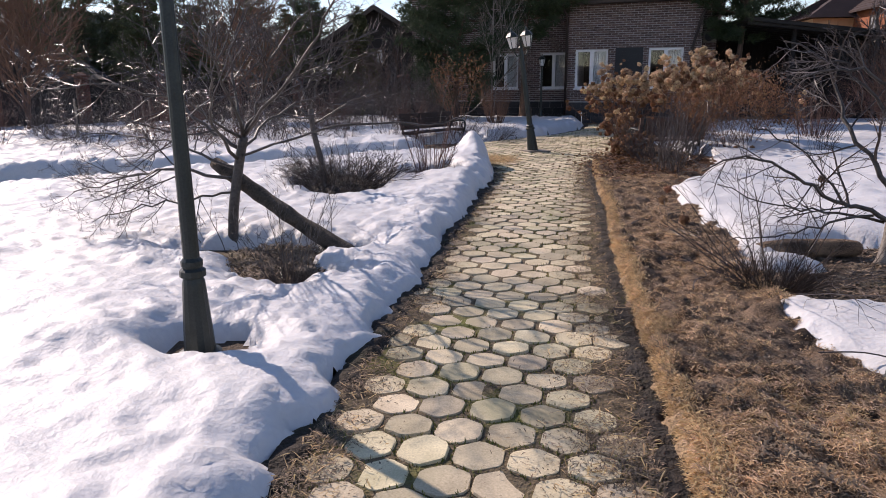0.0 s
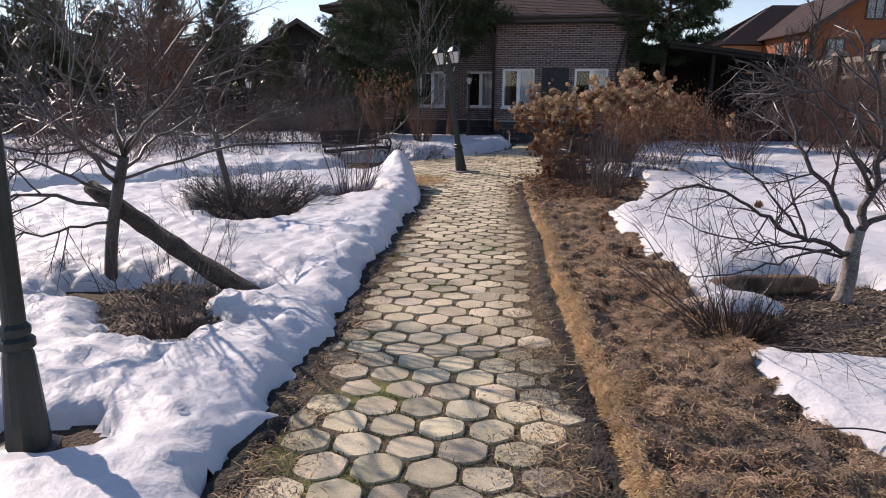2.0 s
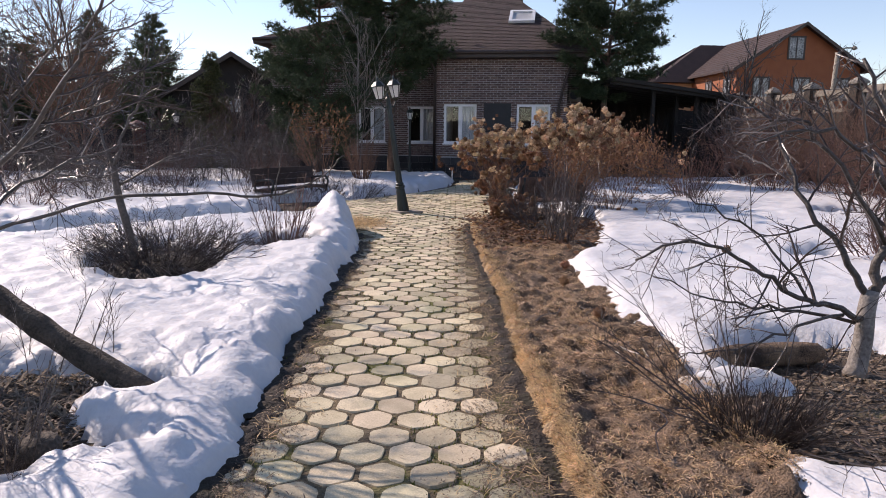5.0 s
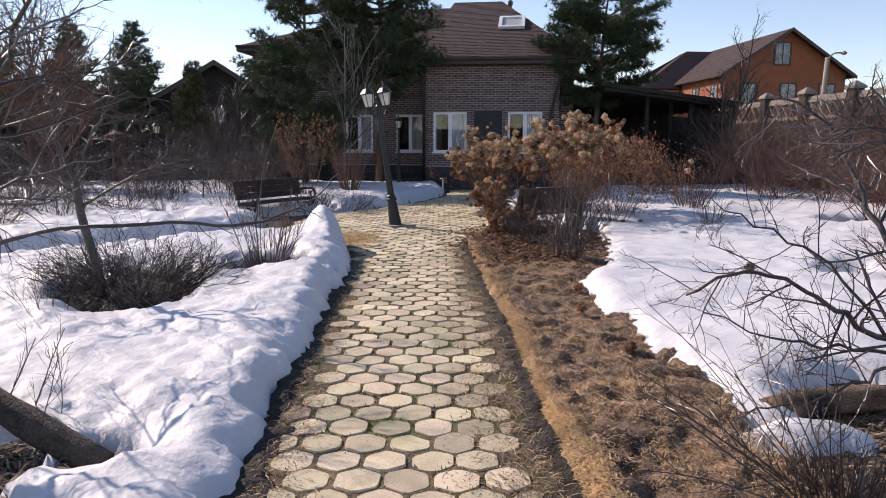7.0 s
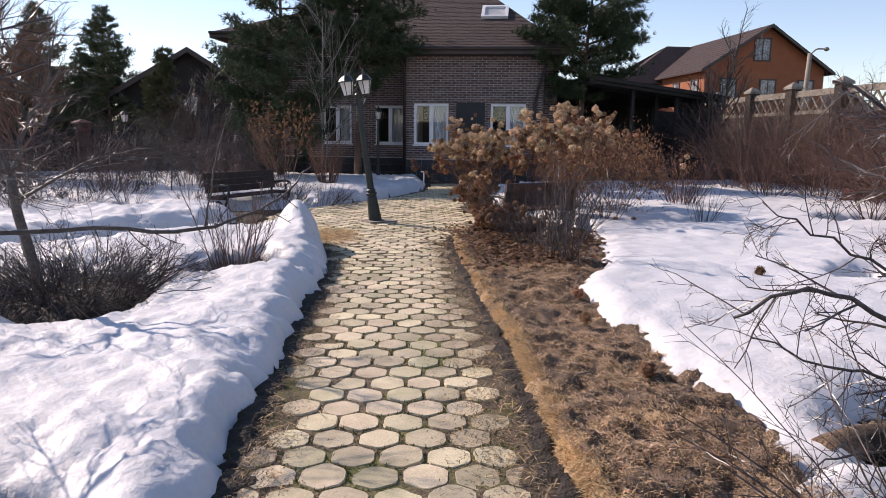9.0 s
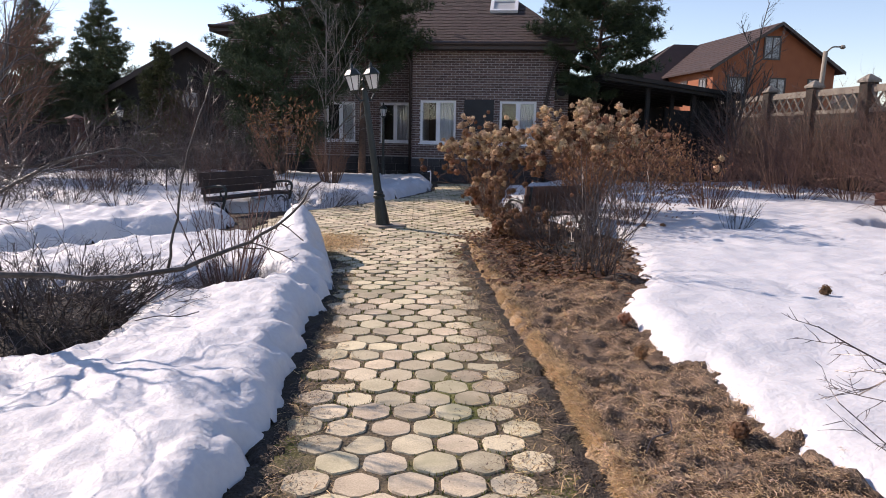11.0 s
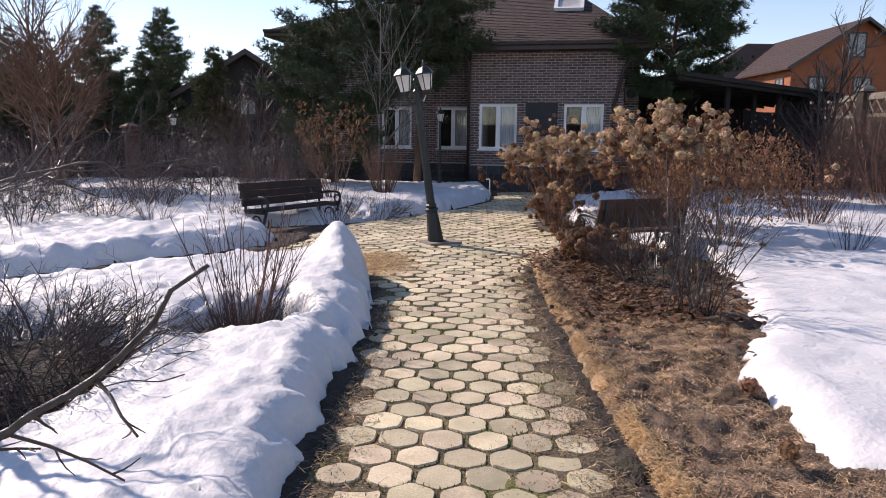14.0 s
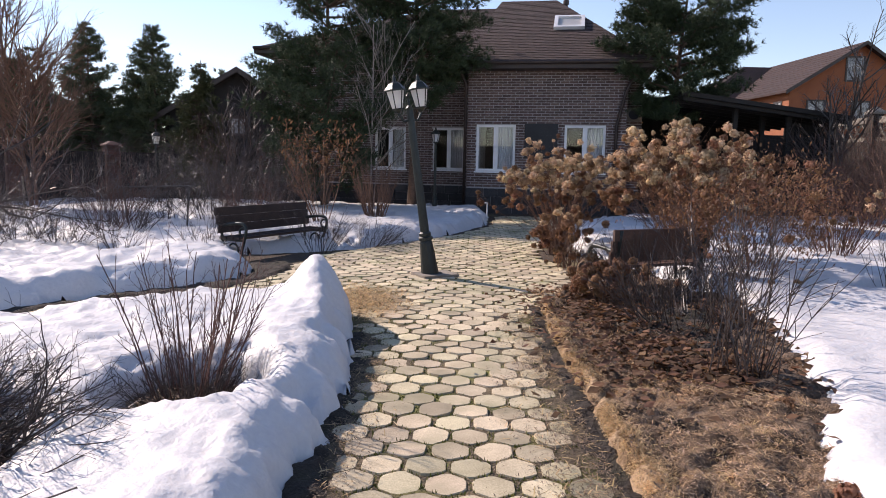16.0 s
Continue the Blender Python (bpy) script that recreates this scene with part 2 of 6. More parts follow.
# ---- mesh helpers ----
class Bag:
    """Faces gathered into one mesh."""

    def __init__(self):
        self.v, self.f = [], []

    def add(self, verts, faces):
        k = len(self.v)
        self.v.extend(verts)
        self.f.extend([tuple(i + k for i in f) for f in faces])

    def box(self, x0, y0, z0, x1, y1, z1, m=None):
        vs = [Vector(p) for p in ((x0, y0, z0), (x1, y0, z0), (x1, y1, z0), (x0, y1, z0), (x0, y0, z1), (x1, y0, z1), (x1, y1, z1), (x0, y1, z1))]
        if m:
            vs = [m @ p for p in vs]
        self.add([tuple(p) for p in vs], [(0, 3, 2, 1), (4, 5, 6, 7), (0, 1, 5, 4), (1, 2, 6, 5), (2, 3, 7, 6), (3, 0, 4, 7)])

    def tube(self, pts, radii, sides=5, cap=True):
        pts = [Vector(p) for p in pts]
        k, n = len(self.v), len(pts)
        ref = Vector((0.31, 0.77, 0.55))
        for i, p in enumerate(pts):
            d = pts[min(i + 1, n - 1)] - pts[max(i - 1, 0)]
            d.normalize()
            a = d.cross(ref)
            if a.length < 0.1:
                a = d.cross(Vector((1, 0, 0)))
            a.normalize()
            b = d.cross(a)
            for s in range(sides):
                t = 2 * math.pi * s / sides
                self.v.append(tuple(p + (a * math.cos(t) + b * math.sin(t)) * radii[i]))
        for i in range(n - 1):
            for s in range(sides):
                s2 = (s + 1) % sides
                self.f.append((k + i * sides + s, k + i * sides + s2, k + (i + 1) * sides + s2, k + (i + 1) * sides + s))
        if cap:
            self.f.append(tuple(k + s for s in reversed(range(sides))))
            self.f.append(tuple(k + (n - 1) * sides + s for s in range(sides)))

    def lathe(self, rings, sides=16, m=None, turn=0.0):
        """rings: (radius, z) from below to above."""
        k = len(self.v)
        for r, z in rings:
            for s in range(sides):
                t = 2 * math.pi * s / sides + turn
                p = Vector((r * math.cos(t), r * math.sin(t), z))
                self.v.append(tuple(m @ p if m else p))
        for i in range(len(rings) - 1):
            for s in range(sides):
                s2 = (s + 1) % sides
                self.f.append((k + i * sides + s, k + i * sides + s2, k + (i + 1) * sides + s2, k + (i + 1) * sides + s))
        self.f.append(tuple(k + s for s in reversed(range(sides))))
        self.f.append(tuple(k + (len(rings) - 1) * sides + s for s in range(sides)))

    def mesh(self, name, material, smooth=False):
        me = bpy.data.meshes.new(name)
        me.from_pydata(self.v, [], self.f)
        me.materials.append(material)
        if smooth:
            me.shade_smooth()
        me.update()
        return me


def part(name, bag, material, parent=None, label="", smooth=False, kind=""):
    ob = new(name, bag.mesh(name, material, smooth))
    ob.parent = parent
    return tagged(ob, label, kind=kind)


def thing(name, m, label, category, group="", kind=""):
    ob = new(name)
    ob.matrix_world = m
    ob.empty_display_size = 0.2
    return tagged(ob, label, category, group, kind)


def fbm(x, y, s, seed=0.0):
    return noise.noise(Vector((x * s, y * s, seed))) + 0.5 * noise.noise(Vector((x * s * 2.1, y * s * 2.1, seed + 7)))


def inside_distance(X, Y, poly):
    """Signed distance to a closed outline, positive inside."""
    P = np.array(poly, float)
    D = np.full(X.shape, 1e9)
    inside = np.zeros(X.shape, bool)
    for (ax, ay), (bx, by) in zip(P, np.roll(P, -1, 0)):
        ex, ey = bx - ax, by - ay
        t = np.clip(((X - ax) * ex + (Y - ay) * ey) / (ex * ex + ey * ey), 0, 1)
        D = np.minimum(D, np.hypot(X - ax - t * ex, Y - ay - t * ey))
        with np.errstate(divide="ignore", invalid="ignore"):
            cross = ((ay > Y) != (by > Y)) & (X < ex * (Y - ay) / (ey if ey else 1e-9) + ax)
        inside ^= cross
    return np.where(inside, D, -D)


def sheet(name, poly, res, top, steep, material, holes=(), edge=0.05, rough=0.03, low=-0.02, seed=0.0, edge_scale=3.5, power=0.5, clods=0.0):
    """A mound that follows an outline: its rim is uneven, and it has pits (x, y, rx, ry, turn)."""
    P = np.array(poly)
    x0, y0 = P.min(0) - 0.3
    x1, y1 = P.max(0) + 0.3
    xs, ys = np.arange(x0, x1 + res, res), np.arange(y0, y1 + res, res)
    X, Y = np.meshgrid(xs, ys)
    D = inside_distance(X, Y, poly)
    for hx, hy, rx, ry, turn in holes:
        c, s = math.cos(radians(turn)), math.sin(radians(turn))
        u, v = ((X - hx) * c + (Y - hy) * s) / rx, (-(X - hx) * s + (Y - hy) * c) / ry
        D = np.minimum(D, (np.hypot(u, v) - 1) * min(rx, ry))
    keep = D > -0.35
    E = np.zeros(X.shape)
    R = np.zeros(X.shape)
    for j, i in np.argwhere(keep):
        x, y = X[j, i], Y[j, i]
        E[j, i] = fbm(x, y, edge_scale, seed) * edge + noise.noise(Vector((x * 14, y * 14, seed))) * edge * 0.35
        R[j, i] = fbm(x, y, 1.1, seed + 3) * 0.6 + fbm(x, y, 4.5, seed + 9) * 0.36 + noise.noise(Vector((x * 9.5, y * 9.5, seed))) * 0.16 + abs(noise.noise(Vector((x * 13, y * 13, seed + 4)))) * 0.22
        if clods:
            R[j, i] += clods * (0.25 + 0.75 * max(0.0, 1.0 - max(D[j, i], 0.0) / 0.7)) * (abs(noise.noise(Vector((x * 6.5, y * 6.5, seed + 2)))) * 1.4 + noise.noise(Vector((x * 15, y * 15, seed + 5))) * 0.8 + noise.noise(Vector((x * 27, y * 27, seed + 6))) * 0.4)
    D = D + E
    T = top(X, Y) if callable(top) else top
    Z = np.where(D > 0, T * np.clip(D / steep, 0, 1) ** power + R * rough * np.clip(D / steep, 0, 1), low)
    ok = D > -2.0 * res
    idx = -np.ones(X.shape, int)
    idx[ok] = np.arange(ok.sum())
    bag = Bag()
    bag.v = [tuple(p) for p in np.stack([X[ok], Y[ok], Z[ok]], 1).tolist()]
    q = ok[:-1, :-1] & ok[1:, :-1] & ok[:-1, 1:] & ok[1:, 1:]
    touch = np.maximum.reduce([D[:-1, :-1], D[1:, :-1], D[:-1, 1:], D[1:, 1:]]) > 0
    jj, ii = np.nonzero(q & touch)
    bag.f = np.stack([idx[jj, ii], idx[jj, ii + 1], idx[jj + 1, ii + 1], idx[jj + 1, ii]], 1).tolist()
    return part(name, bag, material, smooth=True)


# ---- ground ----
bag = Bag()
bag.add([(-300, -150, -0.022), (300, -150, -0.022), (300, 450, -0.022), (-300, 450, -0.022)], [(0, 1, 2, 3)])
tagged(part("ground", bag, M_GROUND), "bare dark thawed garden soil", "ground", kind="structure")

ROAD_L = [(-0.95, -0.5), (-0.72, 1.5), (-0.55, 2.5), (-0.37, 3.7), (-0.06, 5.5), (0.21, 7.4), (0.46, 9.0), (0.64, 10.15), (0.8, 11.4), (0.84, 12.3)]
ROAD_R = [(0.6, -0.5), (0.8, 1.5), (0.95, 2.56), (1.2, 4.2), (1.5, 6.2), (1.82, 7.8), (2.1, 9.6), (2.3, 10.9), (2.55, 12.3), (2.75, 13.2)]
PLAZA = [(0.80, 12.6), (0.55, 13.6), (-0.6, 13.9), (-1.9, 12.9), (-3.2, 12.1), (-3.6, 12.6), (-1.7, 14.05), (-0.3, 15.5), (0.1, 16.4), (0.75, 17.9), (1.9, 19.1), (3.2, 20.6), (4.4, 22.6), (5.3, 25.8), (6.6, 25.6), (5.9, 22.0), (4.5, 19.0), (3.9, 17.2), (4.1, 15.7), (3.5, 14.3), (2.8, 13.3)]
PAVED = ROAD_L + PLAZA + ROAD_R[::-1]
bag = Bag()
bag.add([(x, y, -0.005) for x, y in PAVED], [tuple(reversed(range(len(PAVED))))])
pavement = tagged(part("pavement", bag, M_BED), "garden path of worn hexagonal concrete pavers with mossy joints", "path", kind="structure")

# ---- snow, turf ----
def near_top(X, Y):
    base = 0.10 + 0.008 * np.clip(Y, 0, 12) + 0.02 * np.clip(Y - 8, 0, 5)
    ridge = np.exp(-((X - (-0.62 + 0.137 * (Y - 2.5) - 0.12)) / 0.42) ** 2) * np.clip((Y - 6) / 6, 0, 1) * 0.10
    tip = np.exp(-(((X - 0.52) / 0.20) ** 2 + ((Y - 12.85) / 0.55) ** 2)) * 0.27
    return base + ridge + tip


NEAR_SNOW = [(-0.93, -0.5)] + [(x - 0.02, y) for x, y in ROAD_L[1:]] + [(0.80, 12.9), (0.68, 13.25), (0.35, 13.3), (-0.6, 13.0), (-2.0, 12.2), (-4.0, 10.9), (-6.5, 9.3), (-10, 7.6), (-14, 6.2), (-14, -0.5)]
PITS = [(-1.23, 3.8, 0.3, 0.23, -10), (-1.52, 6.0, 0.76, 0.36, -6), (-1.27, 5.5, 0.36, 0.64, 23), (-0.82, 5.15, 0.2, 0.11, 10), (-0.74, 6.0, 0.24, 0.2, 0), (-1.36, 9.62, 0.58, 0.95, 5), (-0.17, 10.52, 0.41, 0.42, 0)]
tagged(sheet("snow_bank", NEAR_SNOW, 0.04, near_top, 0.2, M_SNOW, PITS, edge=0.11, rough=0.07, clods=0.42, power=0.38, seed=1.3), "melting white snow bank along the garden path", "snow", kind="structure")

FAR_SNOW = [(-13, 8.6), (-9.5, 10.2), (-7.1, 11.1), (-5.5, 11.6), (-3.7, 12.45), (-1.7, 14.2), (-0.75, 15.0), (-0.45, 15.9), (-0.75, 16.5), (-0.9, 17.6), (0.75, 18.2), (1.25, 18.6), (1.95, 19.3), (3.1, 20.9), (4.2, 22.8), (4.9, 25.6), (4.5, 26.6), (1.5, 27.2), (-2, 28.2), (-6, 28.6), (-13, 23.5), (-26, 15)]
tagged(sheet("snow_field", FAR_SNOW, 0.06, lambda X, Y: 0.27 + 0.0 * X, 0.26, M_SNOW, [(-2.3, 16.4, 0.3, 0.22, 0), (1.55, 22.3, 0.35, 0.25, 0), (0.2, 18.6, 0.7, 0.3, 0), (-4.5, 18.3, 0.5, 0.3, 0), (-6.5, 20.5, 0.8, 0.4, 20), (-3.6, 21.5, 1.1, 0.5, 0), (-8.5, 17.2, 0.6, 0.3, 0)], edge=0.11, rough=0.11, clods=0.3, power=0.45, seed=5.1), "old snow lying among bare shrubs", "snow", kind="structure")

RIGHT_SNOW = [(2.52, 5.85), (2.67, 6.45), (2.64, 7.05), (2.8, 7.6), (2.84, 8.35), (3.07, 9.3), (3.75, 10.2), (4.45, 11.6), (4.95, 13.0), (5.0, 14.4), (4.85, 15.6), (4.8, 16.8), (5.1, 18.5), (6.1, 21.6), (8, 23.6), (15.5, 23.5), (15.8, 12), (15.5, 3), (9, 3.2), (6.4, 4.6), (4.6, 5.6), (3.75, 6.45), (3.2, 6.25), (2.8, 5.75)]
tagged(sheet("snow_field", RIGHT_SNOW, 0.07, lambda X, Y: 0.13 + 0.012 * np.clip(Y - 6, 0, 10), 0.2, M_SNOW, [(9.0, 16.9, 0.6, 0.3, 0), (7.4, 13.6, 0.5, 0.25, 0), (10.5, 13.5, 0.9, 0.4, 10), (8.2, 19.6, 1.4, 0.4, 0), (6.3, 9.2, 0.35, 0.2, 30)], edge=0.12, rough=0.07, clods=0.25, power=0.4, seed=8.8), "snow field edged by thawed dead grass", "snow", kind="structure")
PATCH = [(2.14, 4.36), (2.07, 3.95), (2.1, 3.6), (2.17, 3.38), (2.4, 3.2), (3.0, 2.8), (3.7, 3.1), (3.6, 3.9), (3.0, 4.3), (2.6, 4.45), (2.35, 4.62)]
tagged(sheet("snow_patch", PATCH, 0.04, 0.11, 0.16, M_SNOW, edge=0.05, rough=0.05, seed=2.2), "small patch of melting snow on bare soil", "snow", kind="structure")
tagged(sheet("snow_patch", [(2.38, 5.62), (2.7, 5.42), (3.1, 5.5), (3.0, 5.68), (2.75, 5.8)], 0.04, 0.08, 0.14, M_SNOW, edge=0.06, rough=0.04, seed=3.2), "thin snow remnant behind a bare shrub", "snow", kind="structure")
# Unseen snow behind the start, added for bounced light and window reflections.
BEHIND = [(-14, -0.7), (-0.98, -0.7), (-1.3, -4), (-1.7, -9), (-2.2, -16), (-30, -16), (-30, -0.7)]
tagged(sheet("snow_field", BEHIND, 0.3, 0.2, 0.4, M_SNOW, edge=0.1, rough=0.1, seed=6.2), "unseen snow behind the path's start, added to bounce light", "snow", kind="structure")
BEHIND_R = [(2.6, 2.0), (9, 2.9), (15, 2.6), (15, -16), (1.2, -16), (1.6, -6), (1.9, 0.5)]
tagged(sheet("snow_field", BEHIND_R, 0.3, 0.16, 0.4, M_SNOW, edge=0.1, rough=0.1, seed=7.2), "unseen snow beside the path's start, added to bounce light", "snow", kind="structure")

TURF = [(0.62, -0.5), (0.83, 1.5)] + [(x + 0.09, y) for x, y in ROAD_R[2:]] + [(3.3, 14.0), (4.2, 15.2), (4.3, 16.2), (5.2, 18.2), (7.0, 18.0), (6.6, 13.6), (5.2, 12.0), (3.9, 10.0), (3.2, 9.0), (3.0, 7.4), (2.75, 6.2), (2.35, 5.3), (2.25, 4.2), (2.25, 3.0), (2.2, 1.5), (2.1, -0.5)]
turf = tagged(sheet("grass_verge", TURF, 0.03, lambda X, Y: 0.055 + 0.0 * X, 0.10, M_TURF, edge=0.045, rough=0.085, clods=0.75, seed=4.4, edge_scale=5), "verge of matted dead brown turf beside the path", "turf", kind="structure")

# Wet soil whose colour also holds the shade in the gaps along the path.
for side, lo, hi, sd in ((ROAD_R, -0.04, 0.11, 11.0), (ROAD_L, -0.04, 0.10, 12.0)):
    strip = [(x + lo, y) for x, y in side if y > 0] + [(x + hi, y) for x, y in reversed(side) if y > 0]
    tagged(sheet("soil_strip", strip, 0.025, 0.012, 0.04, M_WET, edge=0.09, rough=0.05, low=-0.01, clods=0.3, seed=sd, edge_scale=6), "strip of wet crumbly soil beside the pavers, darkened for gap shade", "soil", kind="structure")
tagged(sheet("soil_strip", [(-3.4, 12.15), (-1.75, 13.85), (-0.55, 14.6), (-0.1, 15.4), (0.15, 16.4), (-0.3, 16.7), (-0.6, 16.4), (-0.35, 15.8), (-0.75, 14.95), (-1.75, 14.1), (-3.55, 12.5)], 0.05, 0.02, 0.05, M_WET, edge=0.12, rough=0.06, low=-0.01, clods=0.3, seed=13, edge_scale=4), "strip of dark wet soil below the snow's edge", "soil", kind="structure")
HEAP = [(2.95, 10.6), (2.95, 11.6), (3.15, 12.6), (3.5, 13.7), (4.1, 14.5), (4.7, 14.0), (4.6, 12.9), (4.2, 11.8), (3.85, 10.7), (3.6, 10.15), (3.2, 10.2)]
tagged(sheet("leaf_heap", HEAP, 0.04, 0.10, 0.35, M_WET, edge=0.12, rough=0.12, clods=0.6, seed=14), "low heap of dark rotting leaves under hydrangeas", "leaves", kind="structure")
LIP = [(x + 0.085, y) for x, y in ROAD_R] + [(x + 0.2, y) for x, y in reversed(ROAD_R)]
tagged(sheet("turf_lip", LIP, 0.022, 0.06, 0.05, M_LIPTURF, edge=0.06, rough=0.07, low=-0.01, clods=0.4, seed=15.5, edge_scale=6), "golden matted turf lip along the path's edge", "turf", kind="structure")
# Mound added inside the hollow to darken it behind the sparse twigs.
tagged(sheet("dark_mound", [(-1.95, 9.5), (-1.7, 8.95), (-1.35, 8.75), (-0.95, 9.0), (-0.8, 9.6), (-0.95, 10.2), (-1.35, 10.5), (-1.8, 10.2)], 0.04, 0.18, 0.4, M_WET, edge=0.06, rough=0.06, clods=0.4, seed=16.5), "mound added to darken the hollow under cut twigs", "soil", kind="structure")
rng = random.Random(5)


def blades(n, place, material, name, label, length=(0.05, 0.12), width=0.004, flat=0.35, heading=None, parent=None):
    bag = Bag()
    for _ in range(n):
        x, y, z = place()
        a = rng.gauss(heading, 1.1) if heading is not None else rng.uniform(0, 2 * math.pi)
        L, w = rng.uniform(*length), width * rng.uniform(0.6, 1.5)
        ux, uy = math.cos(a), math.sin(a)
        lift = rng.uniform(0.1, 1.0) * flat * L
        droop = rng.uniform(-0.3, 0.6) * L * 0.4
        px, py = -uy * w, ux * w
        bag.add([(x - px, y - py, z), (x + px, y + py, z), (x + ux * L * 0.55 + px, y + uy * L * 0.55 + py, z + lift), (x + ux * L * 0.55 - px, y + uy * L * 0.55 - py, z + lift), (x + ux * L, y + uy * L, z + lift - droop)], [(0, 1, 2, 3), (3, 2, 4)])
    return tagged(part(name, bag, material, parent), label, "grass", kind="stuff")


def along(line, y):
    for (x0, y0), (x1, y1) in zip(line, line[1:]):
        if y0 <= y <= y1:
            return x0 + (x1 - x0) * (y - y0) / (y1 - y0)
    return line[-1][0]


def on_edge():
    y = 1.3 + 11.9 * rng.random() ** 1.25
    while rng.random() > 0.75 + 1.3 * noise.noise(Vector((y * 3.1, 0, 3.3))) + 0.7 * noise.noise(Vector((y * 9, 0, 5.3))):
        y = 1.3 + 11.9 * rng.random() ** 1.25
    off = 0.08 + abs(rng.gauss(0, 0.06)) * (1 + 0.5 * math.sin(y * 9) * math.sin(y * 4.3))
    return along(ROAD_R, y) + off, y, min(0.08, (off - 0.08) * 1.4) + rng.uniform(-0.01, 0.03)


def on_verge():
    y = 1.2 + 12.5 * rng.random() ** 1.3
    x = along(ROAD_R, y) + 0.1 + rng.random() ** 1.15 * (1.02 if y < 6.5 else 1.3)
    return x, y, 0.055 + (fbm(x, y, 1.1, 7.4) * 0.6 + fbm(x, y, 4.5, 13.4) * 0.36 + 0.42 * (abs(noise.noise(Vector((x * 6.5, y * 6.5, 6.4)))) * 1.4 + noise.noise(Vector((x * 15, y * 15, 9.4))) * 0.8)) * 0.10 + 0.004


def on_shoulder():
    y = 1.0 + 12 * rng.random() ** 1.7
    while noise.noise(Vector((y * 2.7, 0, 8.1))) + 0.8 * noise.noise(Vector((y * 8, 0, 2.1))) < rng.uniform(-0.7, 0.25):
        y = 1.0 + 12 * rng.random() ** 1.7
    if rng.random() < 0.64:
        return along(ROAD_R, y) - abs(rng.gauss(0, 0.2)) - 0.01, y, rng.uniform(-0.006, 0.022)
    return along(ROAD_L, y) + abs(rng.gauss(0, 0.13)) + 0.05, y, rng.uniform(-0.006, 0.022)


blades(42000, on_edge, M_LIP, "dry_grass", "golden dry grass combed over the path's edge", (0.014, 0.05), 0.002, 0.5, heading=math.pi * 1.05)
def tufted(lo, hi, seed):
    """A spot of the verge where a slow noise lies between two values, so that kinds of grass grow in patches."""
    def place():
        while True:
            x, y, z = on_verge()
            n = noise.noise(Vector((x * 2.3, y * 2.3, seed))) + 0.5 * noise.noise(Vector((x * 7, y * 7, seed)))
            if lo < n < hi:
                return x, y, z
    return place


blades(75000, tufted(-0.3, 2, 1.5), M_BROWNGRASS, "dead_grass", "flattened brown dead grass on the verge", (0.015, 0.055), 0.0018, 0.42, heading=math.pi)
blades(16000, tufted(0.0, 2, 1.5), M_PALEGRASS, "dead_grass", "bleached pinkish dead grass matted on the verge", (0.015, 0.05), 0.002, 0.4, heading=math.pi)
blades(15000, tufted(-2, -0.05, 1.5), M_LITTER, "leaf_litter", "dark rotted leaves between the grass of the verge", (0.012, 0.035), 0.0034, 0.4)
blades(9000, tufted(0.25, 2, 1.5), M_STRAW, "dry_grass", "pale dry straw tufts on the verge", (0.03, 0.07), 0.0016, 0.4)
blades(60000, on_shoulder, M_LITTER, "leaf_litter", "grey dead grass and leaf litter along the path's edges", (0.008, 0.03), 0.0019, 0.35)
blades(4500, on_shoulder, M_STRAW, "straw", "dry straws lying over the path's edge", (0.03, 0.1), 0.0022, 0.2)
blades(2500, lambda: (rng.gauss(1.0, 0.22), rng.gauss(13.75, 0.4), rng.uniform(0, 0.03)), M_STRAW, "dry_grass", "heap of dry grass lying on the pavers", (0.04, 0.12), 0.004, 0.3)

for ky, kl in ((5.75, 0.4),):
    bag = Bag()
    x0, x1 = along(ROAD_R, ky) + 0.035, along(ROAD_R, ky + kl) + 0.035
    m = pose(x0, ky, 0, 0, 0, math.degrees(math.atan2(kl, x1 - x0)))
    bag.box(0, -0.014, -0.02, kl, 0.014, 0.008, m)
    tagged(part("edging_board", bag, M_KERB), "weathered edging board sunk beside the path", "edging", "edging boards")

PITLIST = [(-1.32, 5.65, 0.5, 0.72), (-1.36, 9.6, 0.48, 0.8), (-0.17, 10.6, 0.34, 0.3)]


def in_pit():
    hx, hy, rx, ry = PITLIST[rng.randrange(3)]
    a, r = rng.uniform(0, 6.28), math.sqrt(rng.random())
    return hx + rx * r * math.cos(a), hy + ry * r * math.sin(a), rng.uniform(-0.01, 0.03)


blades(7000, in_pit, M_LITTER, "dead_grass", "dead grass in hollows melted round the shrubs", (0.04, 0.12), 0.005, 0.4)
blades(6000, lambda: (rng.uniform(2.2, 4.6), rng.uniform(2.6, 6.3), -0.015), M_LITTER, "leaf_litter", "dark leaf litter on the thawed soil", (0.03, 0.1), 0.007, 0.3)


# ---- branches ----
def rand_dir(r):
    while True:
        v = Vector((r.uniform(-1, 1), r.uniform(-1, 1), r.uniform(-1, 1)))
        if 0.1 < v.length < 1:
            return v.normalized()


